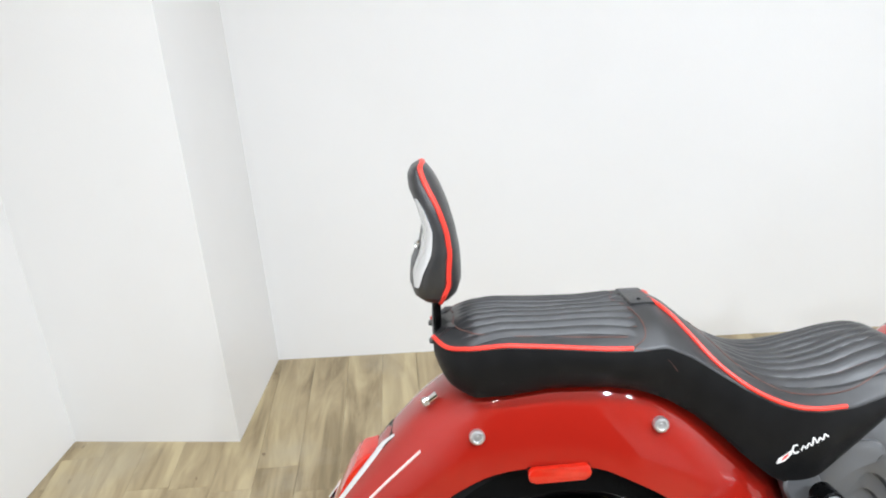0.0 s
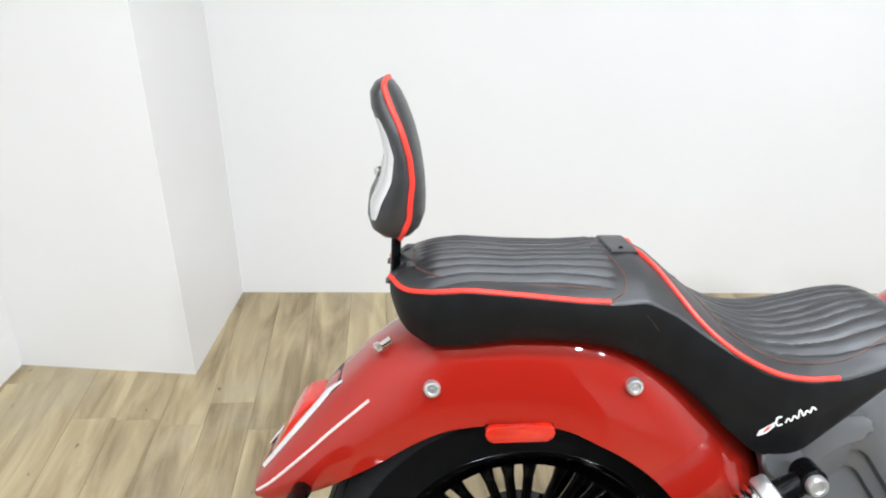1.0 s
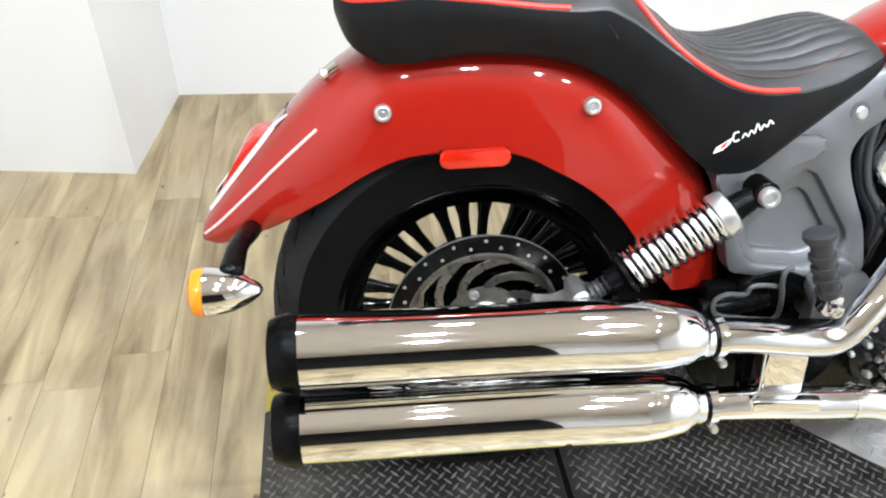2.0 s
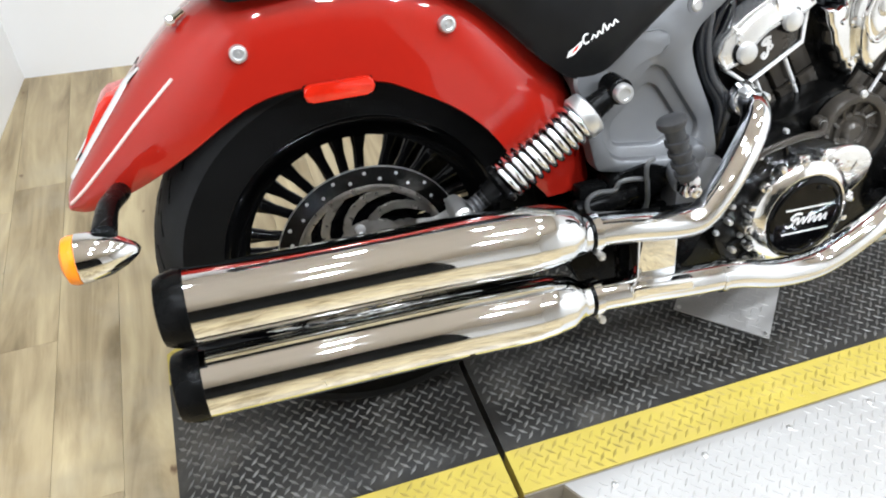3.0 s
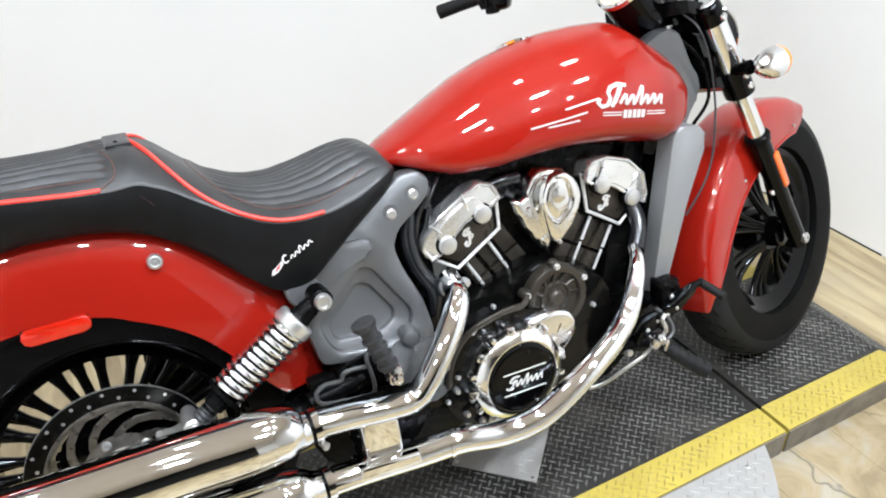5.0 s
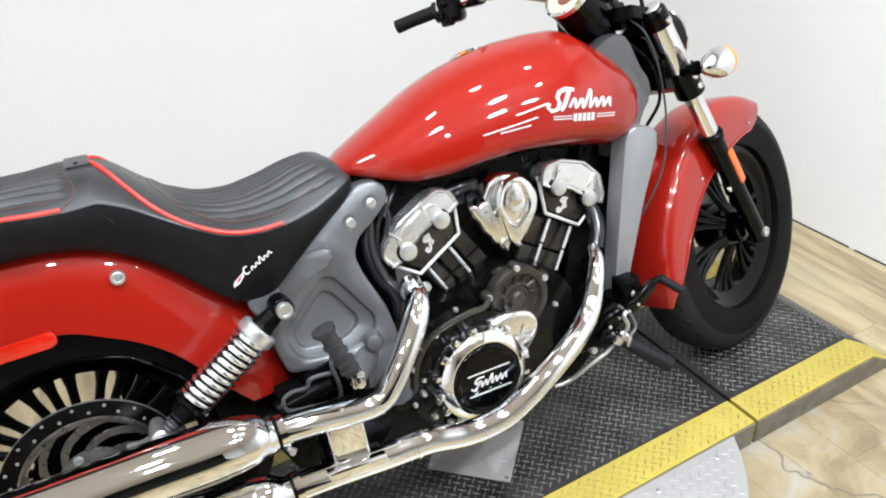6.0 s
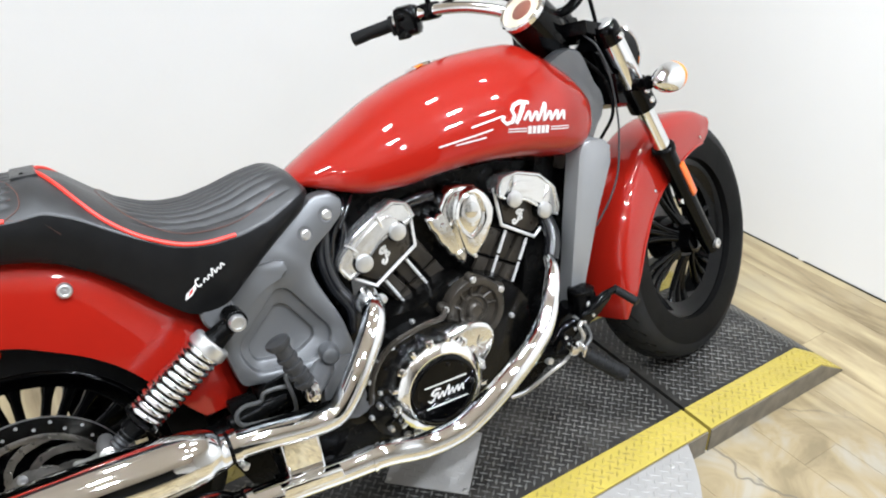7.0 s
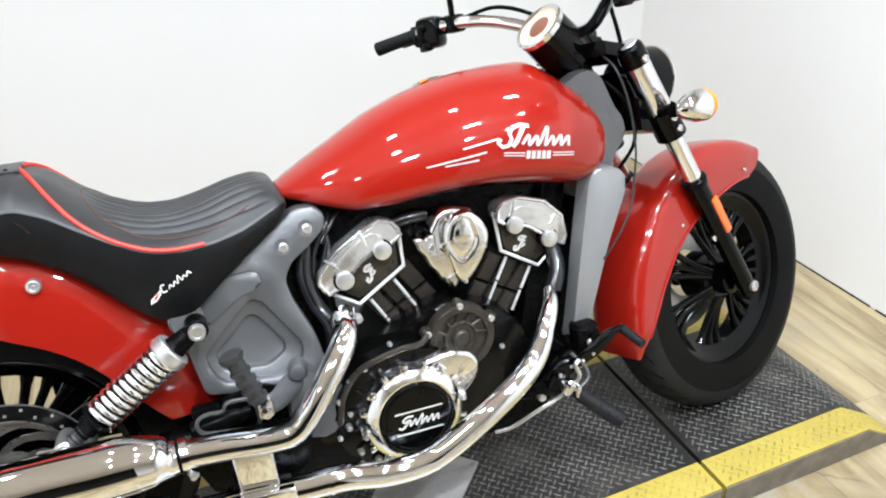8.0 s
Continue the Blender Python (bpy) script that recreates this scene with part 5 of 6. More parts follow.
for deg in (75, -68, -25, 190):
    part("derby_screw", bolt((CU + 0.055 * math.cos(radians(deg)), -0.2275, CW + 0.055 * math.sin(radians(deg))), 0.0042, 0.002, n=12), SATIN, clutch)
flat = lambda u, w: -0.2275
dd, du = Vector((0.9995, -0.03)), Vector((0.03, 0.9995))
CM = Vector((0.7125, 0.3150))


def cap_mark(a0, a1, h0, h1, lean=0.0):
    return [tuple(CM + dd * (a + lean * h) + du * h) for a, h in ((a0, h0), (a1, h0), (a1, h1), (a0, h1))]


for h in (0.0225, -0.0225):
    part("cap_line", patch(cap_mark(-0.047, 0.047, h - 0.0013, h + 0.0013), 0.0012, flat), EDGE_METAL, clutch, "thin bright line")
to_cap = lambda a, h: tuple(CM + dd * a + du * h)
part("cap_mark", ribbon([to_cap(a, h) for a, h in script_wave(-0.026, 0.0112, -0.006, (0.005, 0.004, 0.012, 0.004, 0.005, 0.004), 0.45)], 0.0014, 0.0012, flat), EDGE_METAL, clutch, "bright flowing stroke")
part("cap_mark", ribbon([to_cap(q.x, q.y) for q in spline([(-0.012, 0.012, 0), (-0.024, 0.013, 0), (-0.033, 0.006, 0), (-0.028, 0.002, 0), (-0.022, 0.006, 0), (-0.028, -0.004, 0), (-0.036, -0.010, 0), (-0.042, -0.006, 0)], 4)], 0.0018, 0.0012, flat), EDGE_METAL, clutch, "bright curled stroke")


def cylinder(chrome, black, bolts, base, trim, rods, mark_c, tilt, ribs, depth=-0.078):
    """One cylinder: barrel with fins, black head, bright rocker cover and two round caps."""
    barrel = part("cylinder_barrel", prism(base, depth + 0.02, -depth - 0.02, 0.006, 2, 0.006), BRONZE, moto, "dark finned cylinder barrel")
    a, b = Vector(base[0]), Vector(base[1])
    c, d = Vector(base[3]), Vector(base[2])
    for k in range(1, 4):
        p, q = a.lerp(c, k / 4), b.lerp(d, k / 4)
        part("barrel_fin", tube([(p.x, depth + 0.016, p.y), (q.x, depth + 0.016, q.y)], 0.0035, 8, 1), CASE, barrel)
    for f0, f1 in ((0.0, 0.29), (0.36, 0.64), (0.71, 1.0)):
        for g0, g1 in ((0.02, 0.48), (0.53, 0.98)):
            quad = []
            for fx, gx in ((f0, g0), (f1, g0), (f1, g1), (f0, g1)):
                q = a.lerp(b, fx).lerp(c.lerp(d, fx), gx)
                quad.append((q.x, q.y))
            part("barrel_panel", prism(quad, depth + 0.004, depth + 0.03, 0.004, 2), BRONZE, barrel)
    head = part("cylinder_head", prism(black, depth - 0.012, -depth, 0.006, 3, 0.006), SATIN, moto, "satin black cylinder head")
    hm = sum((Vector(q) for q in black), Vector((0, 0))) / len(black)
    part("head_panel", prism([tuple(hm + (Vector(q) - hm) * 0.84) for q in black], depth - 0.0135, depth - 0.008, 0.002, 2, 0.006), BRONZE, head, "brown-black face of the head")
    cover = part("rocker_cover", prism(chrome, depth - 0.026, depth + 0.03, 0.0055, 3, 0.010), ROCKER, head, "polished rocker cover", angle=30)
    cm = sum((Vector(q) for q in chrome), Vector((0, 0))) / len(chrome)
    part("cover_panel", prism([tuple(cm + (Vector(q) - cm) * 0.60 + (cm - (Vector(bolts[0]) + Vector(bolts[1])) / 2) * 0.10) for q in chrome], depth - 0.0320, depth - 0.02, 0.0045, 3, 0.006), ROCKER, head, angle=30)
    for p, q in ribs:
        part("cover_rib", tube([(p[0], depth - 0.027, p[1]), ((p[0] + q[0]) / 2, depth - 0.029, (p[1] + q[1]) / 2), (q[0], depth - 0.027, q[1])], [0.003, 0.0042, 0.0048], 8, 3), ROCKER, head)
    edge = [tuple(cm + (Vector(q) - cm) * 0.95) for q in chrome]
    part("cover_rim", tube([(u, depth - 0.0265, w) for u, w in edge + edge[:1]], 0.0042, 8, 1), ROCKER, head)
    for (u, w) in bolts:
        # no groove is cut; a black ring paints its shade
        part("cap_groove_shade", lathe([(0, 0.0215), (0.0150, 0.0215), (0.0165, 0.0200), (0.0165, 0.0)], (u, depth - 0.014, w), (0, -1, 0), 32), SATIN, head, "dark ring in place of the shaded groove round the cap")
        part("rocker_cap", lathe([(0, 0.0178), (0.022, 0.0178), (0.0245, 0.0165), (0.0255, 0.0140), (0.0255, 0)], (u, depth - 0.014, w), (0, -1, 0), 32), BOLT, head, "round bright cap")
    part("head_trim", tube([(u, depth - 0.0125, w) for u, w in trim], 0.0042, 8, 1), EDGE_METAL, head, "bright edge line")
    for p, q in rods:
        # each line is broken once
        pv, qv = Vector(p), Vector(q)
        for f0, f1, rr in ((0.0, 0.50, 0.0037), (0.55, 1.0, 0.0032)):
            a1, b1 = pv.lerp(qv, f0), pv.lerp(qv, f1)
            part("push_rod_trim", tube([(a1.x, depth - 0.004, a1.y), (b1.x, depth - 0.004, b1.y)], rr, 8, 1), EDGE_METAL, barrel, "thin bright line")
    mc = Vector(mark_c)
    e, g = Vector((math.cos(tilt), math.sin(tilt))), Vector((-math.sin(tilt), math.cos(tilt)))
    sf = lambda u, w: depth - 0.0135
    loc = lambda pts: [tuple(mc + e * q.x + g * q.y) for q in spline([(x, y, 0) for x, y in pts], 4)]
    swirl = [(0.011, 0.016), (0.000, 0.017), (-0.006, 0.011), (0.000, 0.008), (0.005, 0.012), (0.003, 0.002), (-0.001, -0.010), (-0.008, -0.014), (-0.011, -0.008), (-0.005, -0.005)]
    part("head_mark", ribbon(loc(swirl), 0.0026, 0.0016, sf), EDGE_METAL, head, "plain bright curled mark")
    part("head_mark", ribbon(loc([(0.010, 0.010), (0.006, 0.005), (0.011, 0.000), (0.005, -0.005)]), 0.0018, 0.0014, sf), EDGE_METAL, head, "plain bright curled mark")
    return head


cylinder([(0.602, 0.551), (0.585, 0.577), (0.591, 0.602), (0.630, 0.635), (0.681, 0.664), (0.719, 0.681), (0.747, 0.672), (0.762, 0.643), (0.744, 0.630), (0.712, 0.624), (0.674, 0.606), (0.646, 0.580), (0.622, 0.558)],
         [(0.606, 0.553), (0.662, 0.516), (0.760, 0.572), (0.760, 0.648), (0.70, 0.66), (0.62, 0.62)], [(0.637, 0.578), (0.716, 0.620)],
         [(0.668, 0.522), (0.772, 0.580), (0.842, 0.468), (0.742, 0.412)], [(0.608, 0.553), (0.662, 0.517), (0.759, 0.574), (0.757, 0.646)],
         [((0.686, 0.517), (0.737, 0.427)), ((0.738, 0.547), (0.790, 0.456))], (0.690, 0.573), 0.35, [((0.6776, 0.6674), (0.6888, 0.63)), ((0.6057, 0.6244), (0.6327, 0.5999))])
cylinder([(0.955, 0.628), (0.958, 0.650), (0.972, 0.664), (1.008, 0.667), (1.066, 0.648), (1.106, 0.609), (1.114, 0.561), (1.108, 0.543), (1.090, 0.552), (1.064, 0.572), (1.03, 0.598), (0.996, 0.614), (0.970, 0.618)],
         [(0.956, 0.640), (0.966, 0.556), (1.048, 0.505), (1.096, 0.542), (1.08, 0.62), (1.0, 0.655)], [(0.994, 0.611), (1.069, 0.566)],
         [(0.952, 0.555), (1.050, 0.500), (0.966, 0.392), (0.876, 0.448)], [(0.958, 0.640), (0.967, 0.557), (1.048, 0.506), (1.096, 0.543)],
         [((0.982, 0.538), (0.932, 0.447)), ((1.034, 0.505), (0.985, 0.416))], (1.010, 0.562), -0.35, [((1.0003, 0.6622), (0.9877, 0.6281)), ((1.0856, 0.6134), (1.0625, 0.5874))])
part("valley_cover", prism([(0.60, 0.715), (0.74, 0.695), (0.98, 0.69), (1.12, 0.66), (1.12, 0.55), (0.95, 0.50), (0.83, 0.44), (0.72, 0.52), (0.60, 0.58)], -0.066, 0.066, 0.01, 2, 0.02), SATIN, engine)
WING = [(0.779, 0.628), (0.788, 0.631), (0.798, 0.624), (0.808, 0.632), (0.8155, 0.630), (0.812, 0.640), (0.821, 0.654), (0.830, 0.668), (0.846, 0.677), (0.865, 0.677), (0.900, 0.668), (0.925, 0.630), (0.915, 0.575), (0.866, 0.530), (0.853, 0.504), (0.846, 0.515), (0.839, 0.514), (0.834, 0.530), (0.826, 0.532), (0.817, 0.552), (0.805, 0.566), (0.797, 0.588), (0.787, 0.602)]
intake = part("intake_cover", dome(WING, -0.108, -0.06, 0.010, 0.003, 6, 0.80), CAST_CHROME, moto, "chrome intake cover with a teardrop plate", angle=30)
tear = [(0.888, 0.671), (0.912, 0.652), (0.928, 0.617), (0.921, 0.587), (0.900, 0.553), (0.8665, 0.519), (0.8495, 0.540), (0.838, 0.590), (0.838, 0.632), (0.853, 0.663)]
part("teardrop_plate", dome(tear, -0.130, -0.10, 0.008, 0.014, 6, 0.72), CAST_CHROME, intake)
inner = round_corners([(0.8713, 0.669), (0.892, 0.655), (0.903, 0.611), (0.8926, 0.590), (0.8627, 0.5656), (0.8405, 0.5987), (0.8348, 0.6205), (0.8442, 0.6524)], 0.016, 3)
rim_pts = [(u, -0.1395, w) for u, w in inner]
part("teardrop_rim", tube(rim_pts + rim_pts[:1], 0.0040, 8, 1, False), CAST_CHROME, intake)
part("teardrop_boss", dome([(0.870 + (u - 0.870) * 0.90, 0.616 + (w - 0.616) * 0.90) for u, w in inner], -0.136, -0.13, 0.0045, 0, 6, 0.30), CAST_CHROME, intake)
part("badge", lathe([(0, 0.017), (0.0015, 0.0165), (0.002, 0.013), (0.0028, 0.011), (0.0028, 0)], (0.870, -0.1395, 0.628), (0, -1, 0), 24), ALU, intake, "plain round badge")
for u, w, r in ((0.838, 0.602, 0.010), (0.846, 0.535, 0.009), (0.812, 0.606, 0.006), (0.852, 0.655, 0.007)):
    part("cover_boss", lathe([(0, r), (0.005, r), (0.008, r * 0.7), (0.008, 0)], (u, -0.114, w), (0, -1, 0), 18), CHROME, intake)
part("intake_bolt", bolt((0.868, -0.134, 0.529), 0.0045), STEEL, intake)
for pth, r in (([(0.60, -0.05, 0.70), (0.62, -0.075, 0.66), (0.61, -0.085, 0.62), (0.585, -0.08, 0.57), (0.58, -0.075, 0.50)], 0.008), ([(0.64, -0.05, 0.71), (0.62, -0.09, 0.685), (0.595, -0.09, 0.645), (0.582, -0.085, 0.59)], 0.005),
               ([(0.66, -0.055, 0.705), (0.635, -0.085, 0.69), (0.606, -0.095, 0.655)], 0.004), ([(0.74, -0.06, 0.65), (0.78, -0.07, 0.66), (0.82, -0.07, 0.66)], 0.014), ([(0.60, -0.05, 0.705), (0.580, -0.075, 0.655), (0.566, -0.09, 0.60), (0.575, -0.10, 0.545), (0.595, -0.12, 0.50), (0.59, -0.12, 0.43)], 0.016), ([(1.056, -0.135, 0.462), (1.076, -0.120, 0.50), (1.080, -0.09, 0.545), (1.06, -0.06, 0.57)], 0.018)):
    part("engine_hose", tube(pth, r, 12, 5), HOSE_BLACK, engine, "black rubber hose")
part("starter_bump", lathe([(0, 0.03), (0.03, 0.03), (0.036, 0.024), (0.036, 0)], (0.555, -0.12, 0.30), (0, -1, 0), 24), CASE, engine)
for u, w in ((0.60, 0.262), (0.63, 0.236), (0.585, 0.32)):
    part("case_fitting", merged(lathe([(0, 0.006), (0.02, 0.006), (0.024, 0.004), (0.024, 0)], (u, -0.175, w), (0, -1, 0), 16)), STEEL, engine)

# ---- tank ----
TU = [0.545, 0.556, 0.58, 0.625, 0.68, 0.75, 0.815, 0.883, 0.95, 1.02, 1.09, 1.13, 1.165, 1.19, 1.206, 1.212]
TT = [0.752, 0.762, 0.776, 0.800, 0.828, 0.864, 0.887, 0.904, 0.914, 0.917, 0.915, 0.890, 0.866, 0.836, 0.806, 0.780]
TB = [0.744, 0.738, 0.730, 0.712, 0.694, 0.692, 0.702, 0.704, 0.698, 0.686, 0.668, 0.660, 0.664, 0.682, 0.712, 0.740]
TH = [0.018, 0.046, 0.068, 0.098, 0.122, 0.144, 0.158, 0.168, 0.174, 0.178, 0.178, 0.172, 0.160, 0.142, 0.115, 0.080]
TM = [0.747, 0.748, 0.748, 0.744, 0.742, 0.750, 0.758, 0.766, 0.772, 0.776, 0.774, 0.770, 0.764, 0.762, 0.760, 0.760]


def tank_rows(u):
    return [float(np.interp(u, TU, q)) for q in (TT, TB, TH, TM)]


def tank_skin(u, w):
    t, b, h, m = tank_rows(u)
    k = (w - m) / (t - m) if w > m else (m - w) / (m - b)
    e = 2.0 if w > m else 4.0
    return -h * max(0.0, 1 - min(1, abs(k)) ** e) ** (1 / (1.75 if w > m else 2.2))


rings = []
for k in range(91):
    u = TU[0] + (TU[-1] - TU[0]) * (0.5 - 0.5 * math.cos(math.pi * k / 90))
    t, b, h, m = tank_rows(u)
    half = []
    for j in range(29):
        f_ = j / 28
        w = m + (t - m) * math.sin((f_ * 2 - 1) * math.pi / 2) if f_ >= 0.5 else m + (m - b) * math.sin((f_ * 2 - 1) * math.pi / 2)
        half.append(Vector((u, tank_skin(u, w), w)))
    rings.append(half + [Vector((p.x, -p.y, p.z)) for p in half[-2:0:-1]])
bm_tank = loft(rings)
bmesh.ops.smooth_vert(bm_tank, verts=bm_tank.verts, factor=0.5, use_axis_x=True, use_axis_y=True, use_axis_z=True)
bmesh.ops.smooth_vert(bm_tank, verts=bm_tank.verts, factor=0.5, use_axis_x=True, use_axis_y=True, use_axis_z=True)
tank = part("fuel_tank", bm_tank, RED, moto, "glossy red teardrop fuel tank with bright badges", angle=60)
part("filler_cap", lathe([(-0.01, 0.036), (0.001, 0.036), (0.003, 0.030), (0.003, 0)], (0.90, 0.045, 0.8985), (-0.1, 0.28, 1), 36), CHROME, tank, "flush chrome filler cap")
part("cap_sticker", block((0, 0, 0), (0.016, 0.014, 0.0015), 0.0005), AMBER, tank, "small orange sticker").matrix_basis = pose(0.876, 0.012, 0.9045, 0, -14, 0)
ld, lu = Vector((0.985, -0.165)), Vector((0.165, 0.985))
l0 = Vector((0.955, 0.790))


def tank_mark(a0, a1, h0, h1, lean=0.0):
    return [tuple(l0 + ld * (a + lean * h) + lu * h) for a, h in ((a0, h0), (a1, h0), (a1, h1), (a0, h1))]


to_tank = lambda a, h: tuple(l0 + ld * a + lu * h)
part("badge_mark", ribbon([to_tank(a, h) for a, h in script_wave(0.036, 0.0165, 0.003, (0.019, 0.018, 0.034, 0.018, 0.019, 0.018), 0.34)], 0.0023, 0.002, tank_skin), EDGE_METAL, tank, "raised bright flowing stroke")
part("badge_swash", ribbon([tuple(l0 + ld * a + lu * h) for a, h in ((0.050, 0.036), (0.034, 0.038), (0.018, 0.032), (0.012, 0.022), (0.016, 0.012), (0.010, 0.000), (-0.002, -0.003), (-0.010, 0.004), (-0.006, 0.012))], 0.0032, 0.002, tank_skin), EDGE_METAL, tank, "raised bright curl")
part("badge_swash", ribbon([tuple(l0 + ld * a + lu * h) for a, h in ((0.040, 0.036), (0.033, 0.022), (0.026, 0.008), (0.018, -0.002))], 0.0036, 0.0024, tank_skin), EDGE_METAL, tank, "raised bright curl")
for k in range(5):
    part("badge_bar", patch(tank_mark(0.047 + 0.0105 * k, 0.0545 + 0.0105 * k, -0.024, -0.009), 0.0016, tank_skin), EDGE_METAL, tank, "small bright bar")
for a0, a1, h in ((0.002, 0.044, -0.0135), (0.002, 0.044, -0.0185), (0.102, 0.148, -0.0125), (0.102, 0.148, -0.0175)):
    part("badge_line", patch(tank_mark(a0, a1, h - 0.001, h + 0.001), 0.0012, tank_skin), EDGE_METAL, tank, "thin bright line")
for p, q in (((0.879, 0.795), (0.947, 0.803)), ((0.808, 0.772), (0.922, 0.783)), ((0.842, 0.769), (0.905, 0.771))):
    pts = [tuple(Vector(p).lerp(Vector(q), k / 8)) for k in range(9)]
    part("speed_line", ribbon(pts, 0.0013, 0.0012, tank_skin), EDGE_METAL, tank, "thin bright stripe")

# ---- neck, radiator and shroud ----
for s in (1, -1):
    part("neck_casting", prism([(1.10, 0.72), (1.125, 0.860), (1.171, 0.884), (1.2075, 0.8875), (1.225, 0.865), (1.2535, 0.803), (1.2705, 0.7826), (1.279, 0.7395), (1.257, 0.7166), (1.235, 0.674), (1.2126, 0.641), (1.14, 0.632)], s * -0.082, s * -0.045, 0.006, 3, 0.014), GREY, moto, "grey cast steering neck")
    sh = prism([(1.144, 0.680), (1.160, 0.704), (1.222, 0.694), (1.234, 0.660), (1.186, 0.545), (1.118, 0.335), (1.086, 0.335)], s * -0.150, s * -0.105, 0.007, 3, 0.022)
    part("radiator_shroud", sh, SHROUD, moto, "grey radiator side shroud")
part("radiator", block((1.135, 0, 0.51), (0.04, 0.215, 0.33), 0.006, Matrix.Rotation(radians(17), 4, "Y")), SATIN, moto, "black radiator core")
part("lower_frame", prism([(0.84, 0.20), (0.96, 0.30), (1.06, 0.36), (1.12, 0.36), (1.09, 0.22), (1.0, 0.15), (0.86, 0.15)], -0.10, 0.10, 0.012, 3, 0.03), SATIN, moto, "black lower frame and oil cooler")
part("frame_downtube", prism([(1.08, 0.70), (1.13, 0.69), (1.06, 0.36), (1.00, 0.22), (0.95, 0.20), (1.0, 0.36)], -0.085, 0.085, 0.01, 2, 0.02), SATIN, moto, "black frame down tube")

# ---- forward controls ----
for s in (-1, 1):
    ctrl = part("forward_peg_bracket", tube([(0.93, s * 0.10, 0.25), (0.98, s * 0.17, 0.27), (1.028, s * 0.215, 0.285)], [0.024, 0.019, 0.017], 14, 4), SATIN, moto, "black forward peg bracket")
    part("forward_footpeg", tube([(1.045, s * 0.228, 0.276), (1.07, s * 0.25, 0.252), (1.116, s * 0.286, 0.213)], [0.0140, 0.0160, 0.0175], 18, 4), GRIP, ctrl, "black rubber footpeg")
    for k in range(5):
        f = 0.15 + 0.17 * k
        part("peg_ridge", lathe([(0, 0.013), (0.0, 0.0172 + 0.0004 * k), (0.005, 0.0172 + 0.0004 * k), (0.005, 0.013)], (1.045 + 0.071 * f, s * (0.228 + 0.058 * f), 0.276 - 0.063 * f), (0.071, s * 0.058, -0.063), 18), GRIP, ctrl)
    part("peg_clevis", merged(block((1.030, s * 0.225, 0.288), (0.030, 0.026, 0.028), 0.006), bolt((1.028, s * 0.236, 0.30), 0.009, 0.012, (0, s, 0.4)), block((1.045, s * 0.236, 0.280), (0.012, 0.02, 0.026), 0.003)), ALU, ctrl, "bright peg clevis")
    part("pedal_arm", tube([(1.000, s * 0.19, 0.295), (1.030, s * 0.194, 0.322), (1.085, s * 0.200, 0.334), (1.140, s * 0.200, 0.364), (1.182, s * 0.198, 0.368)], [0.014, 0.012, 0.010, 0.009, 0.008], 12, 5), GLOSS, ctrl, "black brake pedal arm")
    part("pedal_pad", tube([(1.178, s * 0.192, 0.368), (1.194, s * 0.250, 0.348)], 0.0095, 12, 1), GRIP, ctrl)
    if s < 0:
        part("master_cylinder", merged(block((1.106, -0.168, 0.352), (0.052, 0.044, 0.050), 0.007), lathe([(0, 0.030), (0.007, 0.030), (0.010, 0.026), (0.010, 0)], (1.106, -0.166, 0.376), (0, 0, 1), 28), lathe([(0, 0.011), (0.003, 0.011), (0.003, 0.007), (0.001, 0)], (1.116, -0.195, 0.362), (0, -1, 0), 16)), SATIN, ctrl, "black brake fluid reservoir")
        part("brake_rod", tube([(1.015, -0.225, 0.272), (0.985, -0.238, 0.272), (0.95, -0.238, 0.262), (0.90, -0.225, 0.235), (0.87, -0.21, 0.225)], 0.0038, 8, 5), STEEL, ctrl, "thin steel brake rod")
        part("control_hose", tube([(1.055, -0.20, 0.345), (1.075, -0.215, 0.320), (1.078, -0.225, 0.295), (1.058, -0.228, 0.280)], 0.004, 8, 5), HOSE, ctrl, "grey hose")
        part("lever_plate", prism([(0.97, 0.25), (0.995, 0.31), (1.05, 0.350), (1.12, 0.352), (1.13, 0.322), (1.08, 0.292), (1.04, 0.24)], -0.17, -0.13, 0.006, 2, 0.012), GLOSS, ctrl)
        part("reservoir_bolt", bolt((1.108, -0.191, 0.352), 0.009, 0.005), STEEL, ctrl)
        part("pedal_plate", prism([(1.000, 0.262), (0.992, 0.290), (1.012, 0.322), (1.060, 0.338), (1.105, 0.346), (1.150, 0.372), (1.156, 0.362), (1.112, 0.330), (1.062, 0.314), (1.028, 0.296), (1.022, 0.268)], -0.212, -0.202, 0.003, 2, 0.008), GLOSS, ctrl, "black curved pedal plate")
        for bu, bw in ((1.010, 0.288), (1.022, 0.310), (1.048, 0.322), (1.075, 0.328), (1.100, 0.336)):
            part("plate_stud", bolt((bu, -0.212, bw), 0.0040, 0.003, n=10), STEEL, ctrl)
        part("return_spring", tube([(1.045, -0.224, 0.285), (1.058, -0.226, 0.305), (1.052, -0.222, 0.328), (1.062, -0.218, 0.336)], 0.0045, 8, 4), STEEL, ctrl, "bright return spring")
        part("bracket_bolt", bolt((0.985, -0.192, 0.262), 0.009, 0.01), STEEL, ctrl)
        part("bracket_bolt", bolt((0.96, -0.18, 0.30), 0.006, 0.008), STEEL, ctrl)
part("sidestand", merged(tube([(0.93, 0.13, 0.20), (0.95, 0.20, 0.12), (0.985, 0.298, 0.068)], [0.014, 0.012, 0.012], 12, 4), block((0.99, 0.302, 0.066), (0.05, 0.03, 0.008), 0.003)), SATIN, moto, "black side stand")

# ---- front end, turned with the bars ----
F0, F1 = Vector((1.578, 0, 0.308)), Vector((1.249, 0, 0.930))


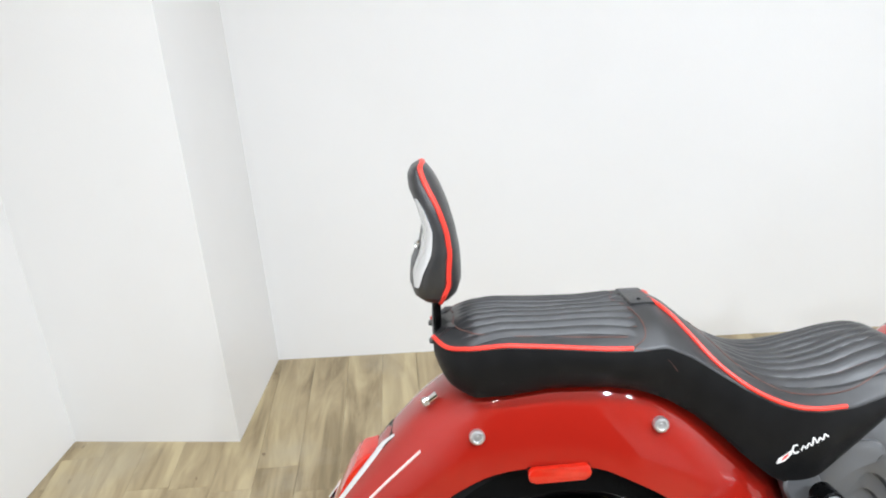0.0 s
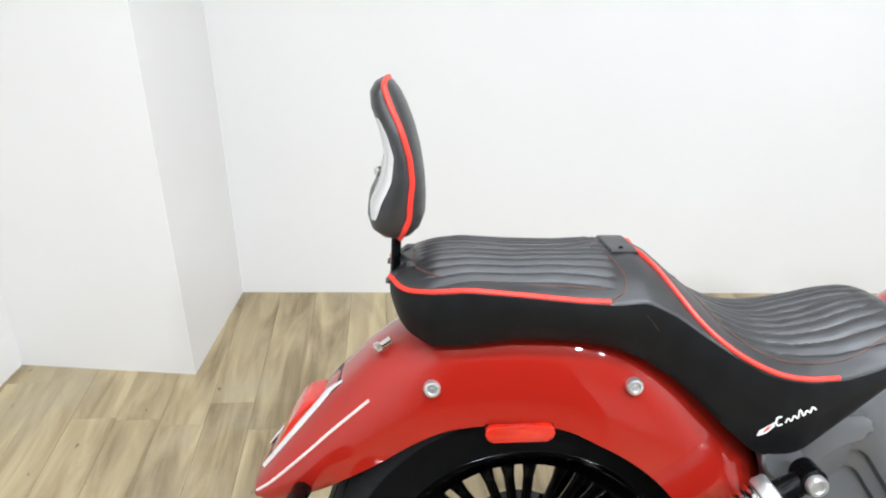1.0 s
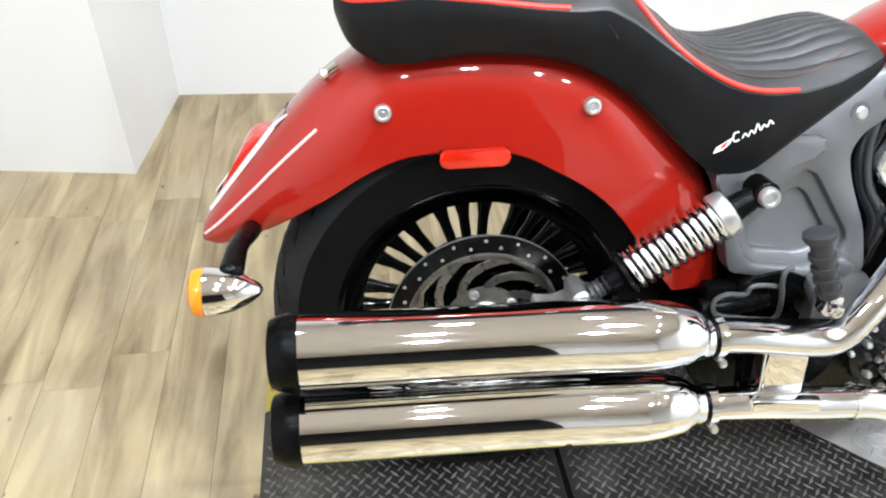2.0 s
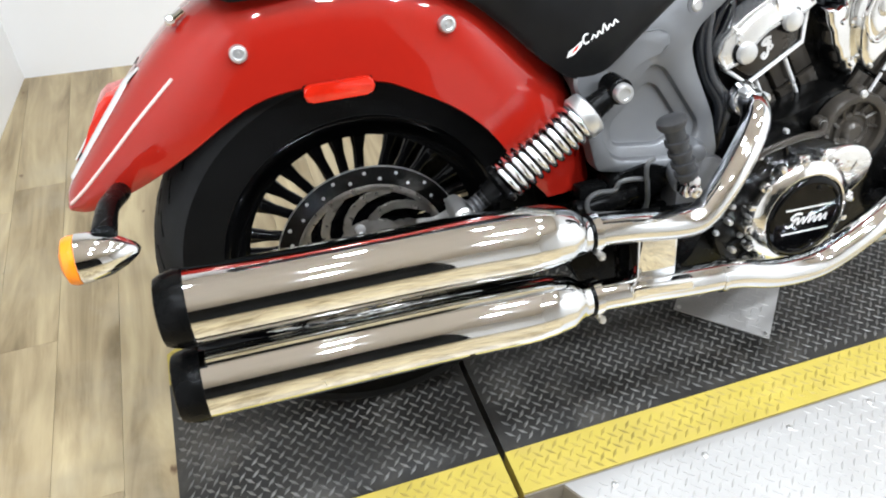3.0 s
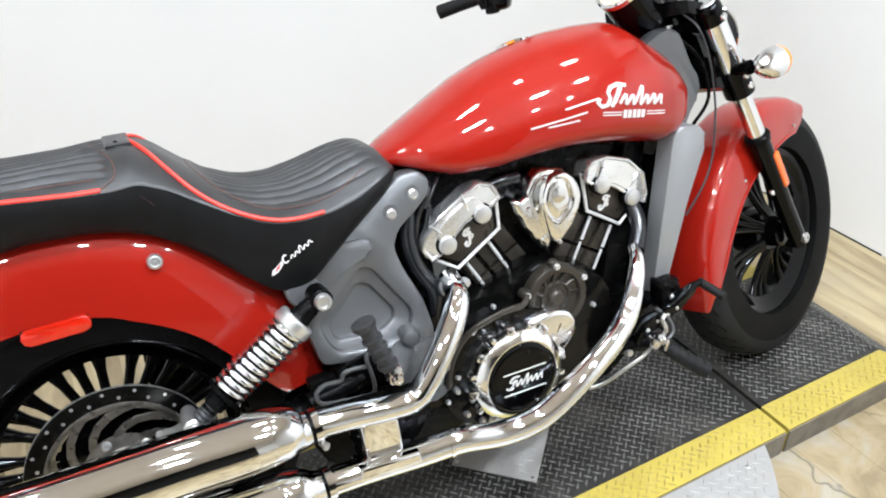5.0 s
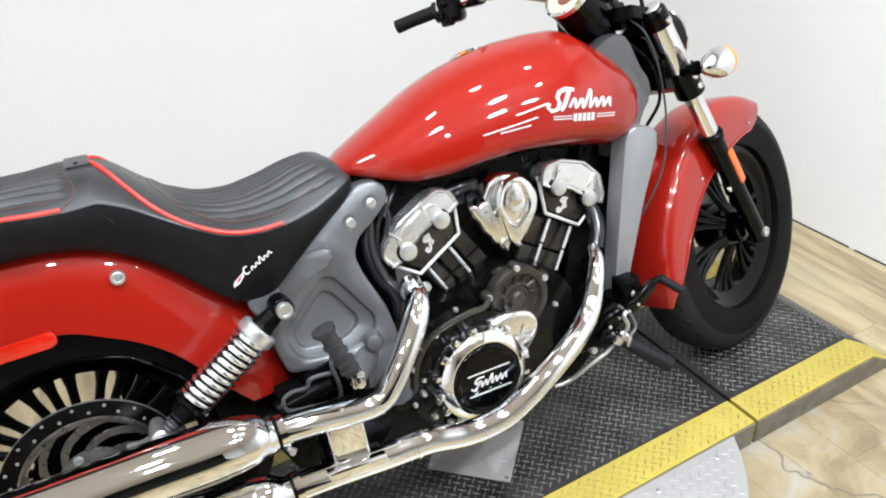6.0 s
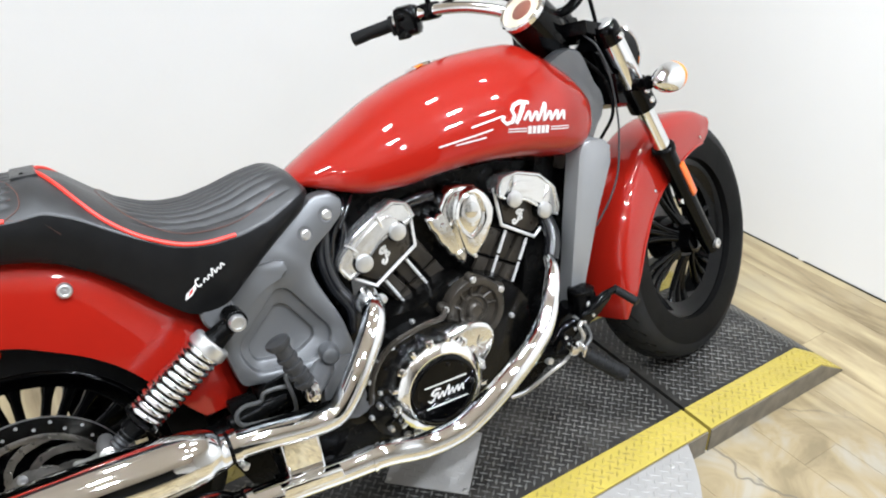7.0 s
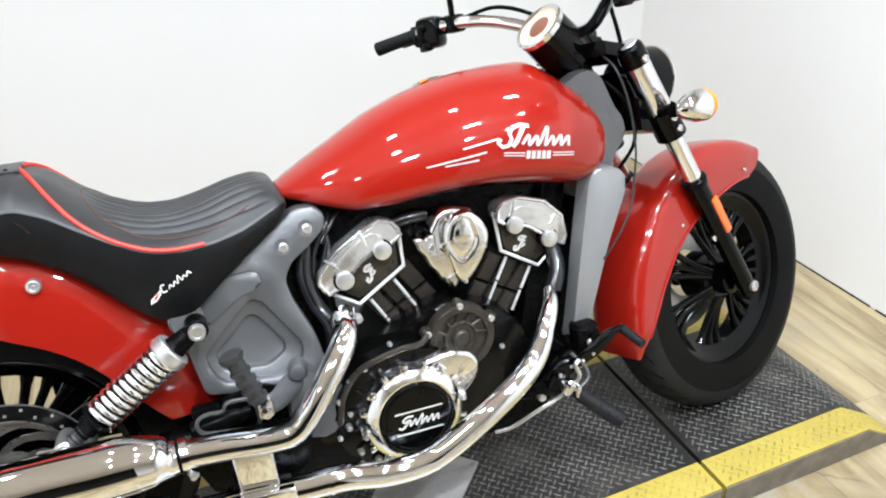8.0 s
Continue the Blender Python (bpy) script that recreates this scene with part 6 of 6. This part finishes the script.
def fork_at(w):
    return F0.lerp(F1, (w - F0.z) / (F1.z - F0.z))


FV = 0.103
for s in (-1, 1):
    def at(w, dv=0.0):
        p = fork_at(w)
        return (p.x, s * (FV + dv), p.z)
    leg = part("fork_leg", tube([at(0.290), at(0.33), at(0.42), at(0.575), at(0.60)], [0.020, 0.022, 0.0215, 0.024, 0.024], 20, 3), GLOSS, moto, "gloss black lower fork leg", turn=STEER)
    part("fork_seal", lathe([(0, 0.028), (0.012, 0.029), (0.016, 0.026), (0.016, 0.02)], at(0.590), F1 - F0, 28), SATIN, leg, turn=STEER)
    part("fork_tube", tube([at(0.58), at(0.70), at(0.90)], 0.0205, 24, 2), CHROME, leg, "chrome fork tube", turn=STEER)
    part("upper_tube", tube([at(0.770), at(0.885)], 0.0275, 28, 1), CHROME, leg, "chrome upper fork cover", turn=STEER)
    part("fork_cap", lathe([(-0.025, 0.0285), (0.008, 0.0285), (0.013, 0.026), (0.015, 0.023), (0.016, 0.023), (0.018, 0.021), (0.018, 0)], at(0.897), F1 - F0, 32), GLOSS, leg, "black fork cap", turn=STEER)
    part("cap_top", lathe([(0.0182, 0.021), (0.0205, 0.019), (0.0205, 0)], at(0.897), F1 - F0, 28), BOLT, leg, turn=STEER)
    part("axle_end", lathe([(0, 0.013), (0.028, 0.013), (0.030, 0.010), (0.030, 0.006), (0.026, 0.006), (0.026, 0)], (F0.x, s * (FV - 0.002), F0.z), (0, s, 0), 24), STEEL, leg, "bright axle end", turn=STEER)
    rf = part("fork_reflector", block((0, 0, 0), (0.021, 0.008, 0.100), 0.004), REFLECTOR, leg, "orange fork reflector")
    rf.matrix_basis = STEER @ pose(1.478, s * (FV + 0.024), 0.508, 0, -27, 0)
    part("fender_bolt", bolt((fork_at(0.45).x - 0.028, s * (FV - 0.004), 0.452), 0.009, 0.01, (0, s, 0)), CHROME, leg, turn=STEER)
    for cw, dx in ((0.750, 0.012), (0.726, 0.010), (0.880, 0.012)):
        part("clamp_bolt", bolt((fork_at(cw - 0.011).x - dx, s * (FV + 0.031), cw), 0.008, 0.006, (0, s, 0)), CHROME, leg, turn=STEER)


def yoke(w, thick, r, drop=0.0):
    p = fork_at(w)
    d = (F1 - F0).normalized()
    pieces = [lathe([(-thick / 2, r), (thick / 2, r)], (p.x, s * FV, p.z), d, 28) for s in (-1, 1)]
    pieces.append(prism([(p.x - 0.075, w + 0.03 - thick / 2), (p.x + 0.02, w + 0.008 - thick / 2), (p.x + 0.02, w + 0.008 + thick / 2), (p.x - 0.075, w + 0.03 + thick / 2)], -FV, FV, 0.004))
    return merged(*pieces)


part("lower_yoke", yoke(0.740, 0.066, 0.0330), GLOSS, moto, "black lower fork yoke", turn=STEER)
part("upper_yoke", yoke(0.885, 0.028, 0.0295), GLOSS, moto, "black upper fork yoke", turn=STEER)
part("steering_head", tube([(1.282, 0, 0.70), (1.20, 0, 0.90)], 0.034, 24, 1), SATIN, moto, "black steering head", turn=STEER)
p = fork_at(0.76)
for s in (-1, 1):
    turn_signal((1.331, s * 0.190, 0.770), STEER, [(1.304, s * 0.165, 0.770), (1.310, s * 0.14, 0.768), (fork_at(0.765).x, s * 0.10, 0.765)], False, 1.05)
# headlamp
hl = part("headlamp", lathe([(-0.085, 0.02), (-0.08, 0.045), (-0.06, 0.062), (-0.03, 0.068), (0.0, 0.071), (0.02, 0.072), (0.024, 0.069)], (1.412, 0, 0.832), (1, 0, -0.08), 40), GLOSS, moto, "round gloss black headlamp with chrome ring", turn=STEER)
part("headlamp_ring", lathe([(0.018, 0.072), (0.020, 0.074), (0.026, 0.074), (0.031, 0.070), (0.028, 0.066)], (1.412, 0, 0.832), (1, 0, -0.08), 40), CHROME, hl, "chrome lamp ring", turn=STEER)
part("headlamp_glass", lathe([(0.024, 0.070), (0.034, 0.055), (0.040, 0.03), (0.042, 0)], (1.412, 0, 0.832), (1, 0, -0.08), 40), ALU, hl, turn=STEER)
part("headlamp_bracket", prism([(1.27, 0.86), (1.36, 0.84), (1.37, 0.78), (1.31, 0.74)], -0.06, 0.06, 0.008), GLOSS, hl, turn=STEER)
# speedometer
sd = Vector((-0.72, 0.0, 0.69)).normalized()
sc = Vector((1.129, 0.0, 0.972))
sp = part("speedometer", lathe([(-0.115, 0.03), (-0.10, 0.048), (-0.05, 0.054), (0.0, 0.0525), (0.004, 0.0525)], sc, sd, 40), GLOSS, moto, "round speedometer with chrome rim and cream dial", turn=STEER)
part("chrome_rim", lathe([(0.0, 0.051), (0.0, 0.055), (0.010, 0.055), (0.013, 0.0515), (0.011, 0.047), (0.006, 0.046)], sc, sd, 40), CHROME, sp, "chrome dial rim", turn=STEER)
part("dial", lathe([(0.006, 0.0465), (0.0065, 0.0455), (0.0065, 0)], sc, sd, 40), DIAL, sp, "cream dial face", turn=STEER)
part("dial_centre", lathe([(0.007, 0.0245), (0.0085, 0.0225), (0.0085, 0)], sc, sd, 30), DIAL_RED, sp, "dark red dial centre", turn=STEER)
part("bar_riser", prism([(1.175, 0.905), (1.22, 0.880), (1.262, 0.880), (1.272, 0.905), (1.24, 0.955), (1.185, 0.950)], -0.042, 0.042, 0.012, 3, 0.02), GLOSS, moto, "black bar riser behind the speedometer", turn=STEER)
part("switch_block", block((1.235, 0.0, 0.935), (0.05, 0.06, 0.05), 0.01), GLOSS, moto, "black bar clamp block", turn=STEER)
# handlebar
for s in (-1, 1):
    bar = part("handlebar", tube([(1.215, 0, 0.955), (1.21, s * 0.06, 0.962), (1.18, s * 0.13, 0.995), (1.14, s * 0.19, 1.017), (1.09, s * 0.25, 1.024), (1.045, s * 0.32, 1.015), (0.992, s * 0.402, 1.002)], 0.0135, 18, 6), CHROME, moto, "chrome pulled-back handlebar", turn=STEER)
    part("grip", tube([(1.040, s * 0.328, 1.014), (1.014, s * 0.367, 1.008), (0.988, s * 0.408, 1.001)], [0.0150, 0.0150, 0.0160], 20, 3), GRIP, bar, "black rubber grip", turn=STEER)
    part("grip_flange", lathe([(0, 0.016), (0, 0.024), (0.006, 0.024), (0.006, 0.016)], (1.042, s * 0.325, 1.0105), (0.55, -s * 0.82, 0.13), 24), GRIP, bar, turn=STEER)
    part("switch_housing", merged(block((0, 0, 0), (0.056, 0.060, 0.070), 0.014, Matrix.Rotation(radians(s * 33), 4, "Z")), block((-0.02, 0, -0.03), (0.022, 0.03, 0.02), 0.005), bolt((-0.03, -0.01, 0.01), 0.008, 0.01, (-1, 0, 0))), GLOSS, bar, "black switch housing").matrix_basis = STEER @ pose(1.066, s * 0.292, 1.014)
    part("lever", tube([(1.10, s * 0.262, 1.026), (1.125, s * 0.31, 1.018), (1.11, s * 0.36, 1.010), (1.075, s * 0.43, 1.00)], [0.010, 0.008, 0.007, 0.006], 10, 5, True, 0.6), GLOSS, bar, "black hand lever", turn=STEER)
    part("lever_clamp", merged(block((1.10, s * 0.25, 1.024), (0.046, 0.040, 0.040), 0.008), tube([(1.10, s * 0.25, 1.03), (1.09, s * 0.235, 1.12)], 0.007, 10, 2)), GLOSS, bar, turn=STEER)
    part("bar_cable", tube([(1.105, s * 0.235, 1.030), (1.16, s * 0.16, 1.040), (1.225, s * 0.10, 1.00), (1.262, s * 0.08, 0.94), (1.285, s * 0.075, 0.84)], 0.0045, 8, 6), SATIN, bar, "black control cable", turn=STEER)
part("brake_line", tube([(1.205, -0.085, 0.900), (1.200, -0.12, 0.868), (1.213, -0.13, 0.804), (1.219, -0.13, 0.721), (1.210, -0.13, 0.669), (1.190, -0.128, 0.602), (1.157, -0.12, 0.550), (1.12, -0.10, 0.50)], 0.0022, 8, 6), PEG, moto, "grey brake line hanging from the bars", turn=STEER)
part("wire_loom", tube([(1.22, -0.05, 0.86), (1.26, -0.08, 0.80), (1.27, -0.085, 0.72), (1.25, -0.05, 0.66)], 0.0040, 8, 5), SATIN, moto, "black wire loom", turn=STEER)

# front fender, over the wheel
rows_f = []
NF = 40
for k in range(NF + 1):
    t = k / NF
    a = radians(60 + (195 - 60) * t)
    rc = 0.338 + 0.018 * max(0, (t - 0.55) / 0.45) ** 1.5 + 0.004 * max(0, 1 - t * 6)
    re = float(np.interp(t, [0, 0.02, 0.05, 0.12, 0.22, 0.32, 0.40, 0.55, 0.75, 0.86, 0.94, 1.0], [0.290, 0.268, 0.254, 0.240, 0.224, 0.216, 0.214, 0.226, 0.254, 0.280, 0.312, 0.348]))
    hw = float(np.interp(t, [0, 0.08, 0.3, 0.7, 0.93, 1.0], [0.064, 0.072, 0.079, 0.082, 0.078, 0.06]))
    cpt = FW + Vector((rc * math.cos(a), 0, rc * math.sin(a)))
    ept = FW + Vector((re * math.cos(a), 0, re * math.sin(a)))
    o = fender_section(cpt, ept, hw, 12, 0.36, 0.55)
    i = [Vector((p_.x, p_.y * 0.96, p_.z)).lerp(FW, 0.008) for p_ in o]
    rows_f.append(o + i[::-1])
ff = part("front_fender", loft(rows_f), RED, moto, "glossy red deep front fender", angle=50, turn=STEER)
for s in (-1, 1):
    pts = [r[24 if s > 0 else 0] + Vector((0, s * 0.0008, 0)) for r in rows_f[2:-2:3]]
    part("fender_bead", tube(pts, 0.003, 8, 3), RED, ff, turn=STEER)
    part("fender_strut", prism([(1.47, 0.50), (1.50, 0.52), (1.53, 0.45), (1.49, 0.43)], s * -0.098, s * -0.082, 0.003), SATIN, ff, turn=STEER)
    part("strut_bolt", bolt((1.478, s * 0.099, 0.485), 0.0075, 0.006, (0, s, 0), 14), BOLT, ff, "bright strut bolt", turn=STEER)
    part("fender_rivet", bolt((1.650, s * 0.077, 0.575), 0.004, 0.003, (0, s, 0), 10), CHROME, ff, turn=STEER)
    part("fender_rivet", bolt((1.40, s * 0.079, 0.50), 0.005, 0.004, (0, s, 0), 10), CHROME, ff, turn=STEER)
part("front_caliper", block((1.46, 0.085, 0.36), (0.05, 0.05, 0.1), 0.012), SATIN, moto, "black front brake caliper", turn=STEER)
part("front_disc", lathe([(0, 0.149), (0.005, 0.149), (0.005, 0.06), (0, 0.06), (0, 0.149)], (FW.x, 0.07, FW.z), (0, 1, 0), 56, False), STEEL, front, "steel front brake disc", turn=STEER)
